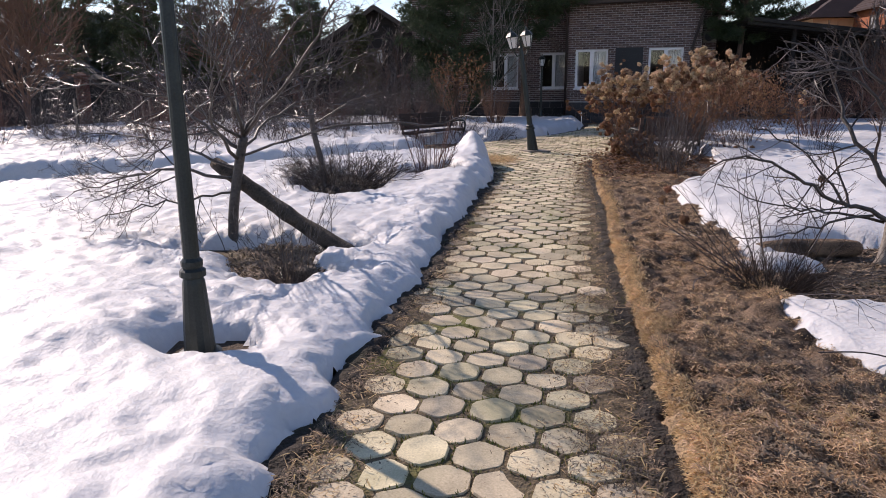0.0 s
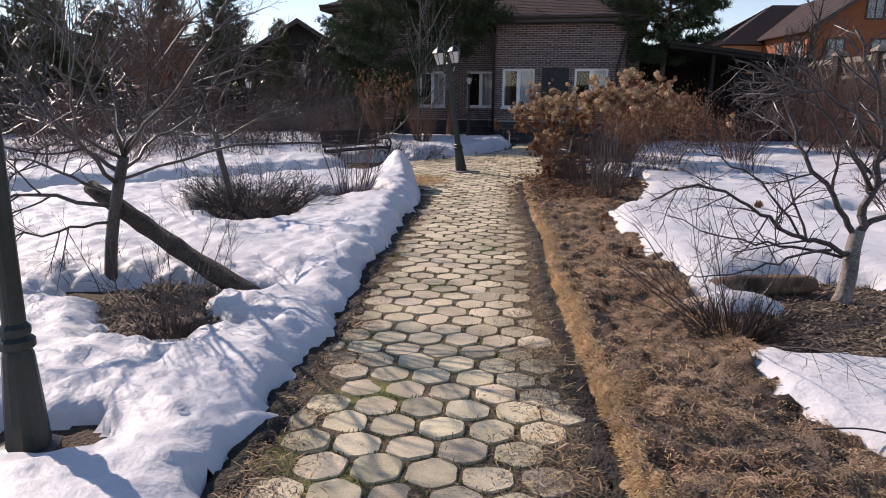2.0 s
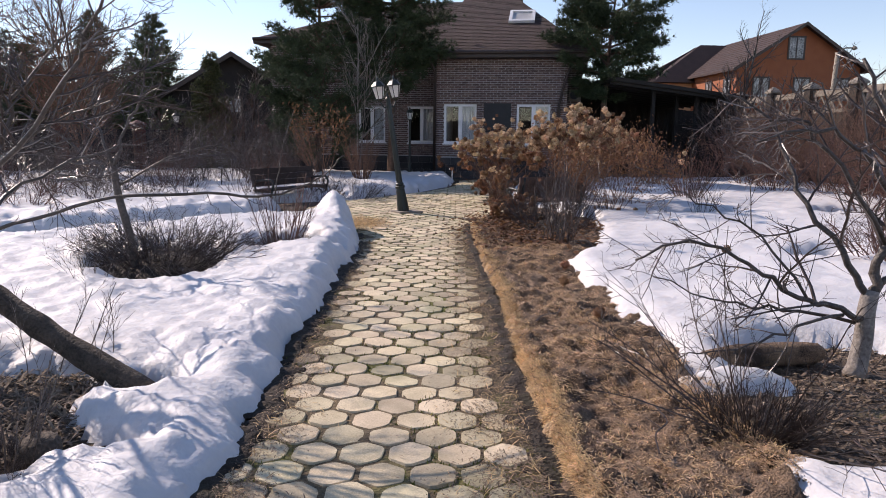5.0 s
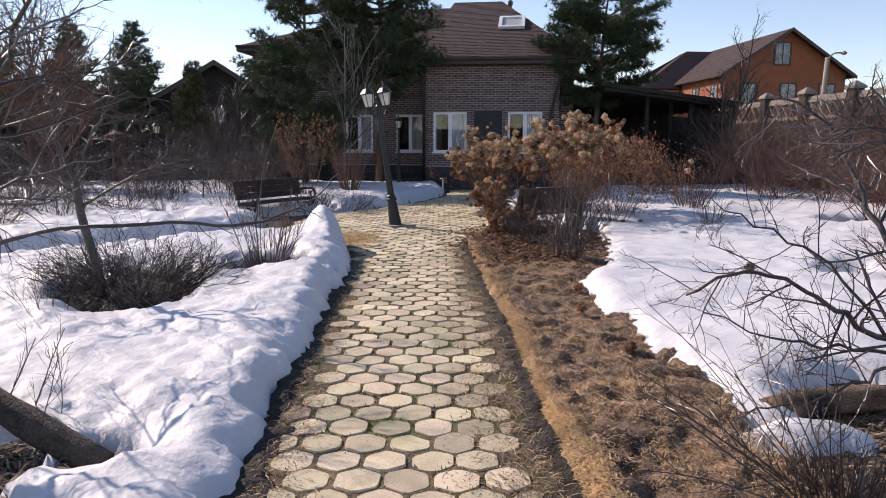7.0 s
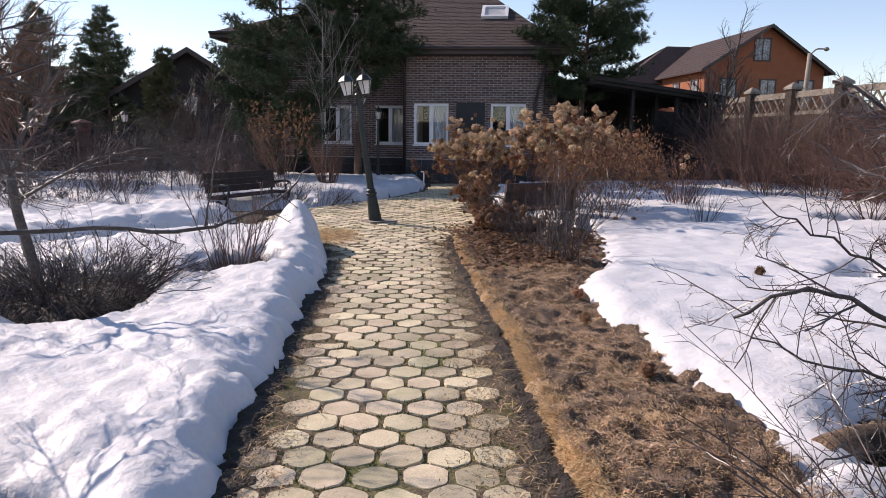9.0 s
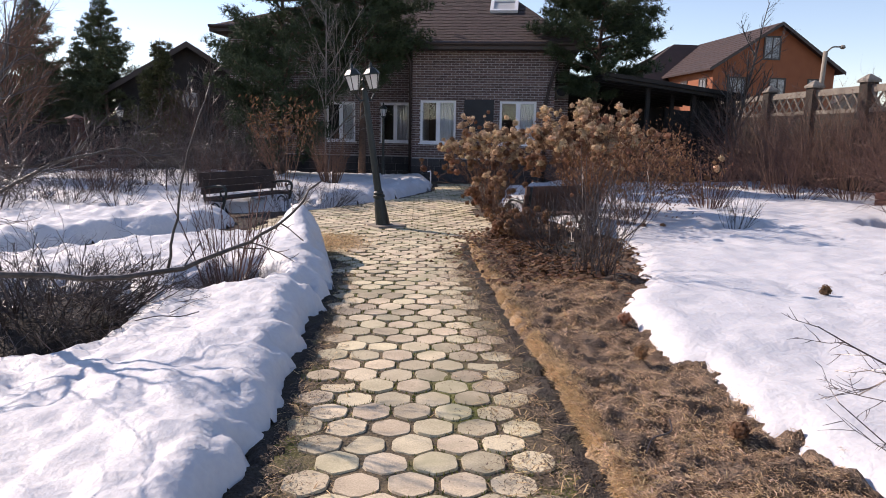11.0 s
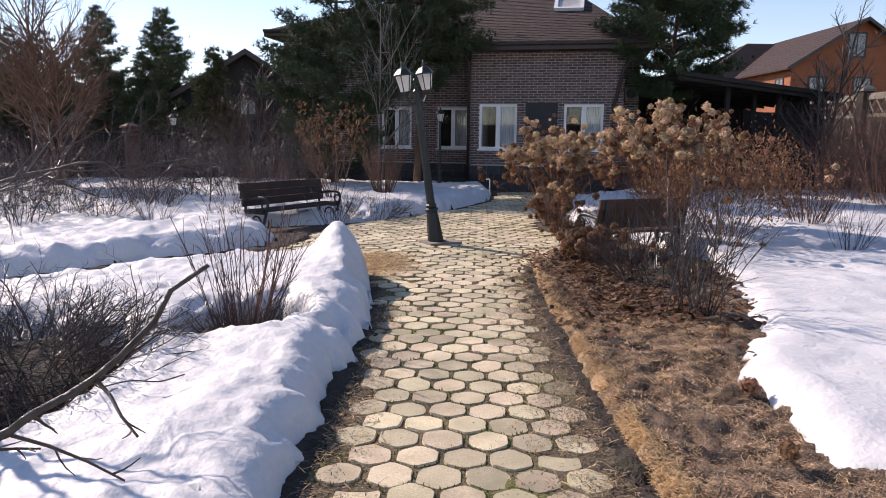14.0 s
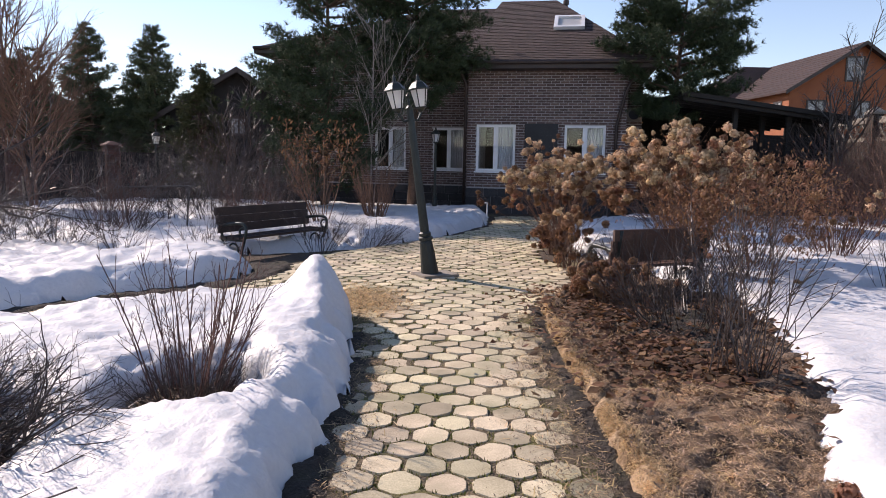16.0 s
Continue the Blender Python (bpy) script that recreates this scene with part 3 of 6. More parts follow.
def grow(bags, p, d, L, r0, level, spec, r):
    """One branch and, by spec, what grows from it. spec[level] = (children, length ratio, spread, wander, lift)."""
    kids, ratio, spread, wander, lift = spec[level]
    n = max(3, min(7, int(L / 0.09)))
    pts, rad, d = [Vector(p)], [r0], Vector(d).normalized()
    r1 = r0 * (0.35 if level == len(spec) - 1 else 0.5)
    for i in range(n):
        d = (d + rand_dir(r) * wander + Vector((0, 0, lift))).normalized()
        pts.append(pts[-1] + d * (L / n))
        rad.append(r0 + (r1 - r0) * (i + 1) / n)
    bags[min(level, len(bags) - 1)].tube(pts, rad, 5 if r0 > 0.012 else (4 if r0 > 0.006 else 3), cap=False)
    sprout(bags, pts, rad, L, level, spec, r)


def sprout(bags, pts, rad, L, level, spec, r):
    kids, ratio, spread, wander, lift = spec[level]
    if level == len(spec) - 1:
        return
    n = len(pts) - 1
    for k in range(kids):
        u = (0.25 + 0.75 * (k + r.random()) / kids) * n
        i = min(int(u), n - 1)
        p = pts[i].lerp(pts[i + 1], u - i)
        ax = (pts[i + 1] - pts[i]).normalized()
        side = rand_dir(r)
        side = (side - ax * side.dot(ax)).normalized()
        nd = ax * math.cos(radians(spread)) + side * math.sin(radians(spread))
        grow(bags, p, nd, L * ratio * r.uniform(0.6, 1.25) * (1.15 - 0.5 * u / n), max(rad[i] * 0.6, 0.0016), level + 1, spec, r)


def smooth_line(pts, n=4):
    out = []
    P = [Vector(p) for p in pts]
    P = [P[0] * 2 - P[1]] + P + [P[-1] * 2 - P[-2]]
    for i in range(1, len(P) - 2):
        for k in range(n):
            t = k / n
            a, b, c, e = P[i - 1], P[i], P[i + 1], P[i + 2]
            out.append(0.5 * ((2 * b) + (c - a) * t + (2 * a - 5 * b + 4 * c - e) * t * t + (3 * b - a - 3 * c + e) * t ** 3))
    return out + [P[-2]]


def fruit_tree(name, base, trunk, limbs, spec, seed, label, bark=M_BARK, twig=M_TWIG, r0=0.06, r_fork=0.045):
    """A bare tree: a trunk line, main limbs as lines with a radius, and twigs that grow from them."""
    r = random.Random(seed)
    ob = thing(name, Matrix.Translation(base), label, "tree")
    tb, lb, wb = Bag(), Bag(), Bag()
    line = smooth_line(trunk)
    rr = [r0 * 1.25 if i == 0 else r0 + (r_fork - r0) * i / (len(line) - 1) for i in range(len(line))]
    tb.tube(line, rr, 9)
    for pts, rad in limbs:
        ln = smooth_line(pts)
        L = sum((b - a).length for a, b in zip(ln, ln[1:]))
        ra = [rad * (1 - 0.72 * i / (len(ln) - 1)) for i in range(len(ln))]
        k = len(ln)
        ln = [p + rand_dir(r) * 0.026 * (i > 0) for i, p in enumerate(ln)]
        lb = Bag()
        lb.tube(ln, ra, 6)
        part("limb", lb, M_BARK, ob, smooth=True)
        sprout([wb, wb], ln, ra, L, 0, spec, r)
    part("trunk", tb, bark, ob, smooth=True)
    part("crown", wb, twig, ob, kind="stuff")
    return ob


def shrub(name, base, stems, height, lean, seed, label, twig=M_TWIG, spec=None, radius=0.006, foot=0.1, group="", arch=0.0):
    """A bush of many stems that rise from one foot."""
    r = random.Random(seed)
    ob = thing(name, Matrix.Translation(base), label, "shrub", group)
    wb = Bag()
    spec = spec or [(5, 0.42, 28, 0.10, 0.03), (3, 0.5, 30, 0.12, 0.05), (0, 0, 0, 0.15, 0.05)]
    for i in range(stems):
        a = r.uniform(0, 6.283)
        le = lean * math.sqrt(r.random())
        d = Vector((math.cos(a) * math.sin(le), math.sin(a) * math.sin(le), math.cos(le)))
        f = foot * math.sqrt(r.random())
        sp = [(spec[0][0], spec[0][1], spec[0][2], spec[0][3], spec[0][4] - arch * le)] + spec[1:]
        sb = Bag()
        grow([sb, wb], (f * math.cos(a), f * math.sin(a), -0.03), d, height * r.uniform(0.65, 1.1), radius * r.uniform(0.7, 1.3), 0, sp, r)
        part("stem", sb, twig, ob)
    if wb.f:
        part("crown", wb, twig, ob, kind="stuff")
    return ob


# ---- brown brick house ----
HOUSE = pose(4.66, 27.58, 0, 0, 0, -19.5)
house = thing("house", HOUSE, "brown brick house with white windows and a brown shingle hip roof", "house")


def wall_boxes(bag, x0, x1, z0, z1, y0, y1, holes):
    xs = sorted({x0, x1, *[h[0] for h in holes], *[h[1] for h in holes]})
    zs = sorted({z0, z1, *[h[2] for h in holes], *[h[3] for h in holes]})
    for a, b in zip(xs, xs[1:]):
        for c, d in zip(zs, zs[1:]):
            if not any(h[0] <= (a + b) / 2 <= h[1] and h[2] <= (c + d) / 2 <= h[3] for h in holes):
                bag.box(a, y0, c, b, y1, d)


def bricks(bag, x0, x1, z0, z1, y, holes, r, L=0.25, H=0.065, gap=0.016, m=None):
    row, z = 0, z0
    while z + H <= z1:
        x = x0 - (L / 2 if row % 2 else 0)
        while x < x1:
            a, b = max(x, x0), min(x + L, x1)
            cuts = [(a, b)]
            for h in holes:
                if h[2] < z + H and z < h[3]:
                    nxt = []
                    for s, e in cuts:
                        if e <= h[0] or s >= h[1]:
                            nxt.append((s, e))
                        else:
                            if s < h[0]:
                                nxt.append((s, h[0]))
                            if e > h[1]:
                                nxt.append((h[1], e))
                    cuts = nxt
            for s, e in cuts:
                if e - s > 0.03:
                    bag.box(s, y - 0.010 - r.uniform(0, 0.004), z, e, y - 0.001, z + H, m)
            x += L + gap
        z += H + gap
        row += 1


WINS = [(0.28, 1.50, 1.29, 2.72), (2.98, 4.2, 1.29, 2.72)]
PANEL = (1.78, 2.78, 1.72, 2.76)
EAVE = 4.42
r = random.Random(11)
shell = Bag()
wall_boxes(shell, 0, 4.78, 0, EAVE, 0, 0.35, WINS)
shell.box(0, 0.352, 0, 0.35, 1.7, EAVE)
wall_boxes(shell, -7.2, -0.001, 0, 5.25, 1.7, 2.05, [(-1.45, -0.35, 1.29, 2.70), (-3.5, -2.4, 1.29, 2.70)])
shell.box(4.43, 0.352, 0, 4.78, 1.2, EAVE)
shell.box(4.782, 0.9, 0, 5.3, 1.2, EAVE)
shell.box(4.95, 1.202, 0, 5.3, 10, EAVE)
shell.box(-7.2, 2.052, 0, -6.85, 10, 5.25)
shell.box(-7.2, 10.002, 0, 5.3, 10.3, EAVE)
part("wall", shell, M_MORTAR, house, "brick wall with pale mortar joints")
bk = Bag()
bricks(bk, 0, 4.78, 0.80, EAVE - 0.05, 0, WINS, r)
bricks(bk, -7.2, -0.012, 0.80, 5.2, 1.7, [(-1.45, -0.35, 1.29, 2.70), (-3.5, -2.4, 1.29, 2.70)], r)
bricks(bk, 4.79, 5.3, 0.8, EAVE - 0.05, 0.9, [], r)
side = pose(0, 0, 0, 0, 0, -90)
bricks(bk, -1.69, -0.0, 0.8, EAVE - 0.05, -0.001, [], r, m=side)
part("brickwork", bk, M_BRICK, house, "dark brown facing bricks", kind="stuff")
pl = Bag()
for x0, x1, y in ((-0.03, 4.81, -0.05), (-7.2, -0.04, 1.65), (4.82, 5.3, 0.85)):
    for row in range(3):
        x = x0
        while x < x1 - 0.05:
            e = min(x + r.uniform(0.4, 0.6), x1)
            pl.box(x, y, 0.26 * row - 0.02, e - 0.015, y + 0.045, 0.26 * row + 0.235)
            x = e
part("plinth", pl, M_PLINTH, house, "dark rough stone plinth", kind="stuff")


def window(x0, x1, z0, z1, y, curtain=True):
    fr = Bag()
    y0, y1 = y + 0.03, y + 0.10
    w = 0.075
    fr.box(x0, y0, z0, x0 + w, y1, z1)
    fr.box(x1 - w, y0, z0, x1, y1, z1)
    fr.box(x0 + w, y0, z0, x1 - w, y1, z0 + w)
    fr.box(x0 + w, y0, z1 - w, x1 - w, y1, z1)
    mid = (x0 + x1) / 2
    fr.box(mid - 0.07, y0 - 0.004, z0 + w, mid + 0.07, y1, z1 - w)
    win = part("window", fr, M_PVC, house, "white plastic double window")
    sill = Bag()
    sill.box(x0 - 0.05, y - 0.06, z0 - 0.05, x1 + 0.05, y + 0.029, z0 - 0.004)
    part("sill", sill, M_PVC, win)
    for a, b in ((x0 + w, mid - 0.07), (mid + 0.07, x1 - w)):
        gb = Bag()
        gb.box(a, y + 0.06, z0 + w, b, y + 0.066, z1 - w)
        g = part("pane", gb, M_GLASS, win)
        g.visible_shadow = False
    # The white curtain also stands in for pale sky reflected in this half.
    if curtain:
        cb = Bag()
        n, a, b = 26, mid + 0.05, x1 - 0.02
        cb.v = []
        for i in range(n + 1):
            x = a + (b - a) * i / n
            yy = y + 0.24 + 0.02 * math.sin(i * 1.9)
            cb.v += [(x, yy, z0), (x, yy, z1)]
        cb.f = [(2 * i, 2 * i + 2, 2 * i + 3, 2 * i + 1) for i in range(n)]
        part("curtain", cb, M_CURTAIN, win, "white net curtain, also standing in for reflected sky")


for wdw in WINS:
    window(*wdw, 0.0)
window(-1.45, -0.35, 1.29, 2.70, 1.7)
window(-3.5, -2.4, 1.29, 2.70, 1.7)
inner = Bag()
inner.box(0.4, 3.2, 0.3, 4.6, 3.3, 3.0)
inner.box(-6.8, 4.2, 0.3, 0.4, 4.3, 3.0)
inner.box(-6.8, 2.06, 0.2, 4.9, 9.9, 0.3)
part("room", inner, M_ROOMWALL, house, "dim rooms behind the windows")
pb = Bag()
x0, x1, z0, z1 = PANEL
pb.box(x0, -0.055, z0, x1, -0.02, z1)
shutter = part("shutter", pb, M_SHUTTER, house, "closed black shutter panel")
for i in range(9):
    pb = Bag()
    pb.box(x0 + 0.03, -0.066, z0 + 0.03 + i * 0.109, x1 - 0.03, -0.056, z0 + 0.12 + i * 0.109)
    part("slat", pb, M_SHUTTER, shutter)


def hip_roof(x0, x1, y0, y1, z0, rx0, rx1, ry, z1, name, thick=0.12):
    """Shingle courses laid on a hip roof: each course is a thin step over the one below."""
    bag = Bag()
    A, B, C, D = Vector((x0, y0, z0)), Vector((x1, y0, z0)), Vector((x1, y1, z0)), Vector((x0, y1, z0))
    P, Q = Vector((rx0, ry, z1)), Vector((rx1, ry, z1))
    for a, b, p, q in ((A, B, P, Q), (B, C, Q, Q), (C, D, Q, P), (D, A, P, P)):
        nn = (b - a).cross(p - a).normalized()
        rows = max(6, int((p - a).length / 0.15))
        for i in range(rows):
            t0, t1 = i / rows, min(1, (i + 1.15) / rows)
            l0, r0, l1, r1 = a.lerp(p, t0), b.lerp(q, t0), a.lerp(p, t1), b.lerp(q, t1)
            cols = max(1, int((r0 - l0).length / 0.33))
            for c in range(cols):
                u0, u1 = c / cols, (c + 1) / cols
                off = nn * (0.011 + 0.005 * ((c + i) % 2))
                v = [l0.lerp(r0, u0) + off, l0.lerp(r0, u1) + off, l1.lerp(r1, u1) + nn * 0.002, l1.lerp(r1, u0) + nn * 0.002, l0.lerp(r0, u0), l0.lerp(r0, u1)]
                bag.add([tuple(k) for k in v], [(0, 1, 2, 3), (4, 5, 1, 0)])
    roof = part("roof", bag, M_ROOF, house, "brown bitumen shingle roof")
    tr = Bag()
    tr.box(x0, y0 - 0.03, z0 - 0.2, x1, y0 + 0.02, z0 + 0.02)
    tr.box(x1 - 0.02, y0 + 0.021, z0 - 0.2, x1 + 0.03, y1, z0 + 0.02)
    tr.box(x0 - 0.03, y0 + 0.021, z0 - 0.2, x0 + 0.02, y1, z0 + 0.02)
    tr.box(x0 + 0.021, y0 + 0.021, z0 - 0.2, x1 - 0.021, y1, z0 - 0.17)
    part("eave", tr, M_DARKTRIM, roof, "dark brown boxed eave")
    gt = Bag()
    gt.tube([(x0, y0 - 0.08, z0 - 0.02), (x1, y0 - 0.08, z0 - 0.02)], [0.06, 0.06], 8)
    part("gutter", gt, M_DARKTRIM, roof)
    return roof


roof = hip_roof(-0.45, 5.5, -0.5, 10.7, EAVE + 0.12, 0.4, 2.4, 5.1, 7.55, "front")
hip_roof(-7.7, 2.4, 1.2, 10.8, 5.35, -2.6, 1.3, 6, 7.5, "left")
ch = Bag()
ch.lathe([(0.07, 6.9), (0.07, 7.75), (0.11, 7.76), (0.11, 7.9), (0.02, 7.98)], 10, Matrix.Translation((2.75, 5.2, -0.35)))
part("flue", ch, M_DARKTRIM, roof, "dark metal flue pipe", smooth=False)
# skylight on the front slope
sl = (7.55 - EAVE - 0.12) / 5.6
SK = Matrix.Translation((2.95, 2.6, EAVE + 0.12 + sl * 3.05)) @ Matrix.Rotation(math.atan(sl), 4, "X")
sb = Bag()
for bx in ((-0.5, -0.62, 0.0, -0.38, 0.62, 0.14), (0.38, -0.62, 0.0, 0.5, 0.62, 0.14), (-0.38, -0.62, 0, 0.38, -0.48, 0.14), (-0.38, 0.48, 0, 0.38, 0.62, 0.14)):
    sb.box(*bx, SK)
skylight = part("skylight", sb, M_WHITE_METAL, house, "white framed roof window")
gb = Bag()
gb.box(-0.38, -0.48, 0.06, 0.38, 0.48, 0.08, SK)
part("pane", gb, M_FROST, skylight)
dp = Bag()
dp.tube([(-0.06, -0.09, 0.1), (-0.06, -0.09, 3.9), (-0.2, -0.4, 4.3)], [0.05, 0.05, 0.05], 10)
part("downpipe", dp, M_DARKTRIM, house, "dark metal downpipe", smooth=True)
dp = Bag()
dp.tube([(4.5, -0.09, 0.1), (4.5, -0.09, 2.7), (4.72, -0.15, 3.7), (5.0, -0.35, 4.3)], [0.05] * 4, 10)
part("downpipe", dp, M_DARKTRIM, house, smooth=True)
ac = Bag()
ac.box(4.84, 0.6, 2.9, 5.28, 0.86, 3.3)
acu = part("air_conditioner", ac, M_CONCRETE, house, "grey outdoor air conditioner on the wall")
fan = Bag()
fan.lathe([(0.16, 0), (0.15, 0.02), (0.04, 0.02)], 16, Matrix.Translation((5.04, 0.595, 3.1)) @ Matrix.Rotation(radians(90), 4, "X"))
part("grille", fan, M_SHUTTER, acu)


# ---- lamps ----
def lantern(m, iron, parent, s=1.0):
    """A six-sided lantern: its roof, with a cup below, six glazing bars and milky panes."""
    w0, w1, h = 0.075 * s, 0.125 * s, 0.24 * s
    b = Bag()
    b.lathe([(w1 * 1.12, h - 0.01), (w1 * 1.12, h + 0.012), (w1 * 0.62, h + 0.085 * s), (0.03 * s, h + 0.11 * s), (0.018 * s, h + 0.17 * s), (0.004, h + 0.2 * s)], 6, m)
    lan = part("lantern", b, iron, parent)
    b = Bag()
    b.lathe([(0.03 * s, -0.05 * s), (0.05 * s, -0.02 * s), (w0, 0.0), (w0, 0.012)], 6, m)
    part("cup", b, iron, lan)
    b = Bag()
    b.lathe([(w0 * 0.93, 0.012), (w1 * 0.93, h - 0.005)], 6, m)
    part("lamp_glass", b, M_FROST, lan, "milky glass panes")
    for k in range(6):
        a = 2 * math.pi * k / 6
        b = Bag()
        b.tube([m @ Vector((w0 * math.cos(a), w0 * math.sin(a), 0.0)), m @ Vector((w1 * math.cos(a), w1 * math.sin(a), h))], [0.007 * s] * 2, 4)
        part("glazing_bar", b, iron, lan)


POLE = [(0.165, 0.0), (0.165, 0.04), (0.12, 0.05), (0.105, 0.25), (0.085, 0.47), (0.075, 0.50), (0.098, 0.51), (0.098, 0.545), (0.075, 0.56), (0.082, 0.575), (0.082, 0.6), (0.062, 0.62), (0.056, 1.2), (0.047, 2.1), (0.042, 2.2)]


def lamp_post(m, label, heads, iron=M_IRON, height=2.3, slim=1.0, low=1.0):
    ob = thing("lamp_post", m, label, "street lamp")
    pb = Bag()
    k = height / 2.2
    pb.lathe([(a * slim, z * (k if z > 0.62 else low)) for a, z in POLE], 14)
    part("pole", pb, iron, ob, smooth=False)
    for hx, hy, tilt in heads:
        hm = Matrix.Translation((hx, hy, height + 0.02)) @ Matrix.Rotation(radians(tilt), 4, "Y")
        if hx or hy:
            fb = Bag()
            fb.tube([(0, 0, height - 0.12), (hx * 0.6, hy * 0.6, height - 0.14), (hx, hy, height - 0.03)], [0.016] * 3, 6)
            part("arm", fb, iron, ob)
        lantern(hm, iron, ob)
    if len(heads) > 1:
        fb = Bag()
        fb.lathe([(0.042, height), (0.05, height + 0.03), (0.02, height + 0.06), (0.012, height + 0.16), (0.028, height + 0.18), (0.004, height + 0.22)], 8)
        part("finial", fb, iron, ob)
    return ob


lamp_post(pose(-1.24, 3.75, -0.02), "dark cast-iron lamp post standing in a melted snow hole", [(0.2, 0, 0), (-0.2, 0, 0)], slim=0.7, low=0.92)
lamp_post(pose(2.29, 3.27, 0.0), "cast-iron lamp post in a sunlit grey beside a melting snow patch", [(0.2, 0, 0), (-0.2, 0, 0)], iron=M_IRON_SUNLIT, slim=0.68)
lamp_post(pose(1.94, 15.38, -0.02, 0, -8.0, 0) @ pose(0, 0, 0, 0, 0, 8), "leaning dark lamp post with two milky lanterns", [(0.17, 0.05, 0), (-0.17, -0.05, 0)], height=2.22)
lamp_post(pose(3.45, 26.05, -0.02), "thin single-lantern lamp post before the house", [(0, 0, 0)], height=2.1, slim=0.72)
lamp_post(pose(-4.62, 27.7, -0.02), "single-lantern lamp post by the brick fence", [(0, 0, 0)], height=1.9, slim=0.72)
ft = Bag()
ft.box(-0.24, -0.2, -0.02, 0.28, 0.2, 0.035, pose(1.98, 15.36, 0, 0, 0, 20))
tagged(part("lamp_footing", ft, M_CONCRETE), "worn concrete footing under the leaning lamp", "footing")


# ---- benches ----
def bench(m, label, slat_mat, half=0.75):
    ob = thing("bench", m, label, "bench", "garden benches")
    for i in range(3):
        b = Bag()
        b.box(-half, -0.02 - 0.14 * i - 0.11, 0.42, half, -0.02 - 0.14 * i, 0.455)
        part("seat_slat", b, slat_mat, ob)
    for i in range(3):
        b = Bag()
        z = 0.5 + 0.13 * i
        b.box(-half, 0.0 + 0.03 * i, z, half, 0.035 + 0.03 * i, z + 0.128)
        part("back_slat", b, slat_mat, ob)
    for s in (0.09 - half, half - 0.09):
        b = Bag()
        b.tube(smooth_line([(s, -0.42, 0.0), (s, -0.36, 0.2), (s, -0.42, 0.4), (s, -0.46, 0.58), (s, -0.36, 0.66), (s, -0.05, 0.63), (s, 0.05, 0.6)]), [0.026] * 25, 6)
        b.tube(smooth_line([(s, 0.14, 0.0), (s, 0.05, 0.2), (s, 0.03, 0.45), (s, 0.1, 0.88)]), [0.024] * 13, 6)
        b.tube([(s, -0.42, 0.4), (s, 0.03, 0.4)], [0.02, 0.02], 6)
        ring = [(s, -0.4 + 0.07 * math.cos(a * 0.7), 0.53 + 0.07 * math.sin(a * 0.7)) for a in range(10)]
        b.tube(ring, [0.016] * 10, 6)
        ring = [(s, -0.2 + 0.1 * math.cos(a * 0.7), 0.25 + 0.1 * math.sin(a * 0.7)) for a in range(10)]
        b.tube(ring, [0.016] * 10, 6)
        part("side_frame", b, M_IRON, ob, "scrolled cast-iron side", smooth=True)
    return ob


bench(pose(-0.45, 18.0, -0.12, 0, 0, 54), "dark slatted bench with scrolled iron sides in the snow", M_BENCH, 1.08)
bench(pose(4.5, 14.0, -0.1, 0, 0, 197), "reddish slatted garden bench behind dry hydrangeas", M_BENCH_RED)

# ---- leaning log ----
log = thing("log", Matrix.Translation((-0.83, 6.12, 0.0)), "dark rotten log leaning out of the snow", "log")
lb = Bag()
LOG = smooth_line([(0.14, -0.1, -0.03), (-0.34, 0.12, 0.21), (-0.8, 0.34, 0.47), (-1.26, 0.55, 0.74)], 5)
rr = random.Random(3)
lb.tube(LOG, [0.08 + 0.007 * rr.uniform(-1, 1) - 0.018 * i / len(LOG) for i in range(len(LOG))], 11)
part("bark", lb, M_LOG, log, smooth=True)
lb = Bag()
lb.tube([LOG[-1] - Vector((-0.004, 0.002, 0.003)), LOG[-1] + Vector((-0.008, 0.003, 0.005))], [0.056, 0.05], 11)
part("cut_end", lb, M_CUT, log, "pale sawn end")
lb = Bag()
lb.lathe([(0.09, -0.03), (0.085, 0.09), (0.07, 0.12)], 10)
stump = part("stump", lb, M_LOG, smooth=True)
stump.location = (-0.93, 5.13, 0)
tagged(stump, "small dark sawn stump at the snow's edge", "stump")

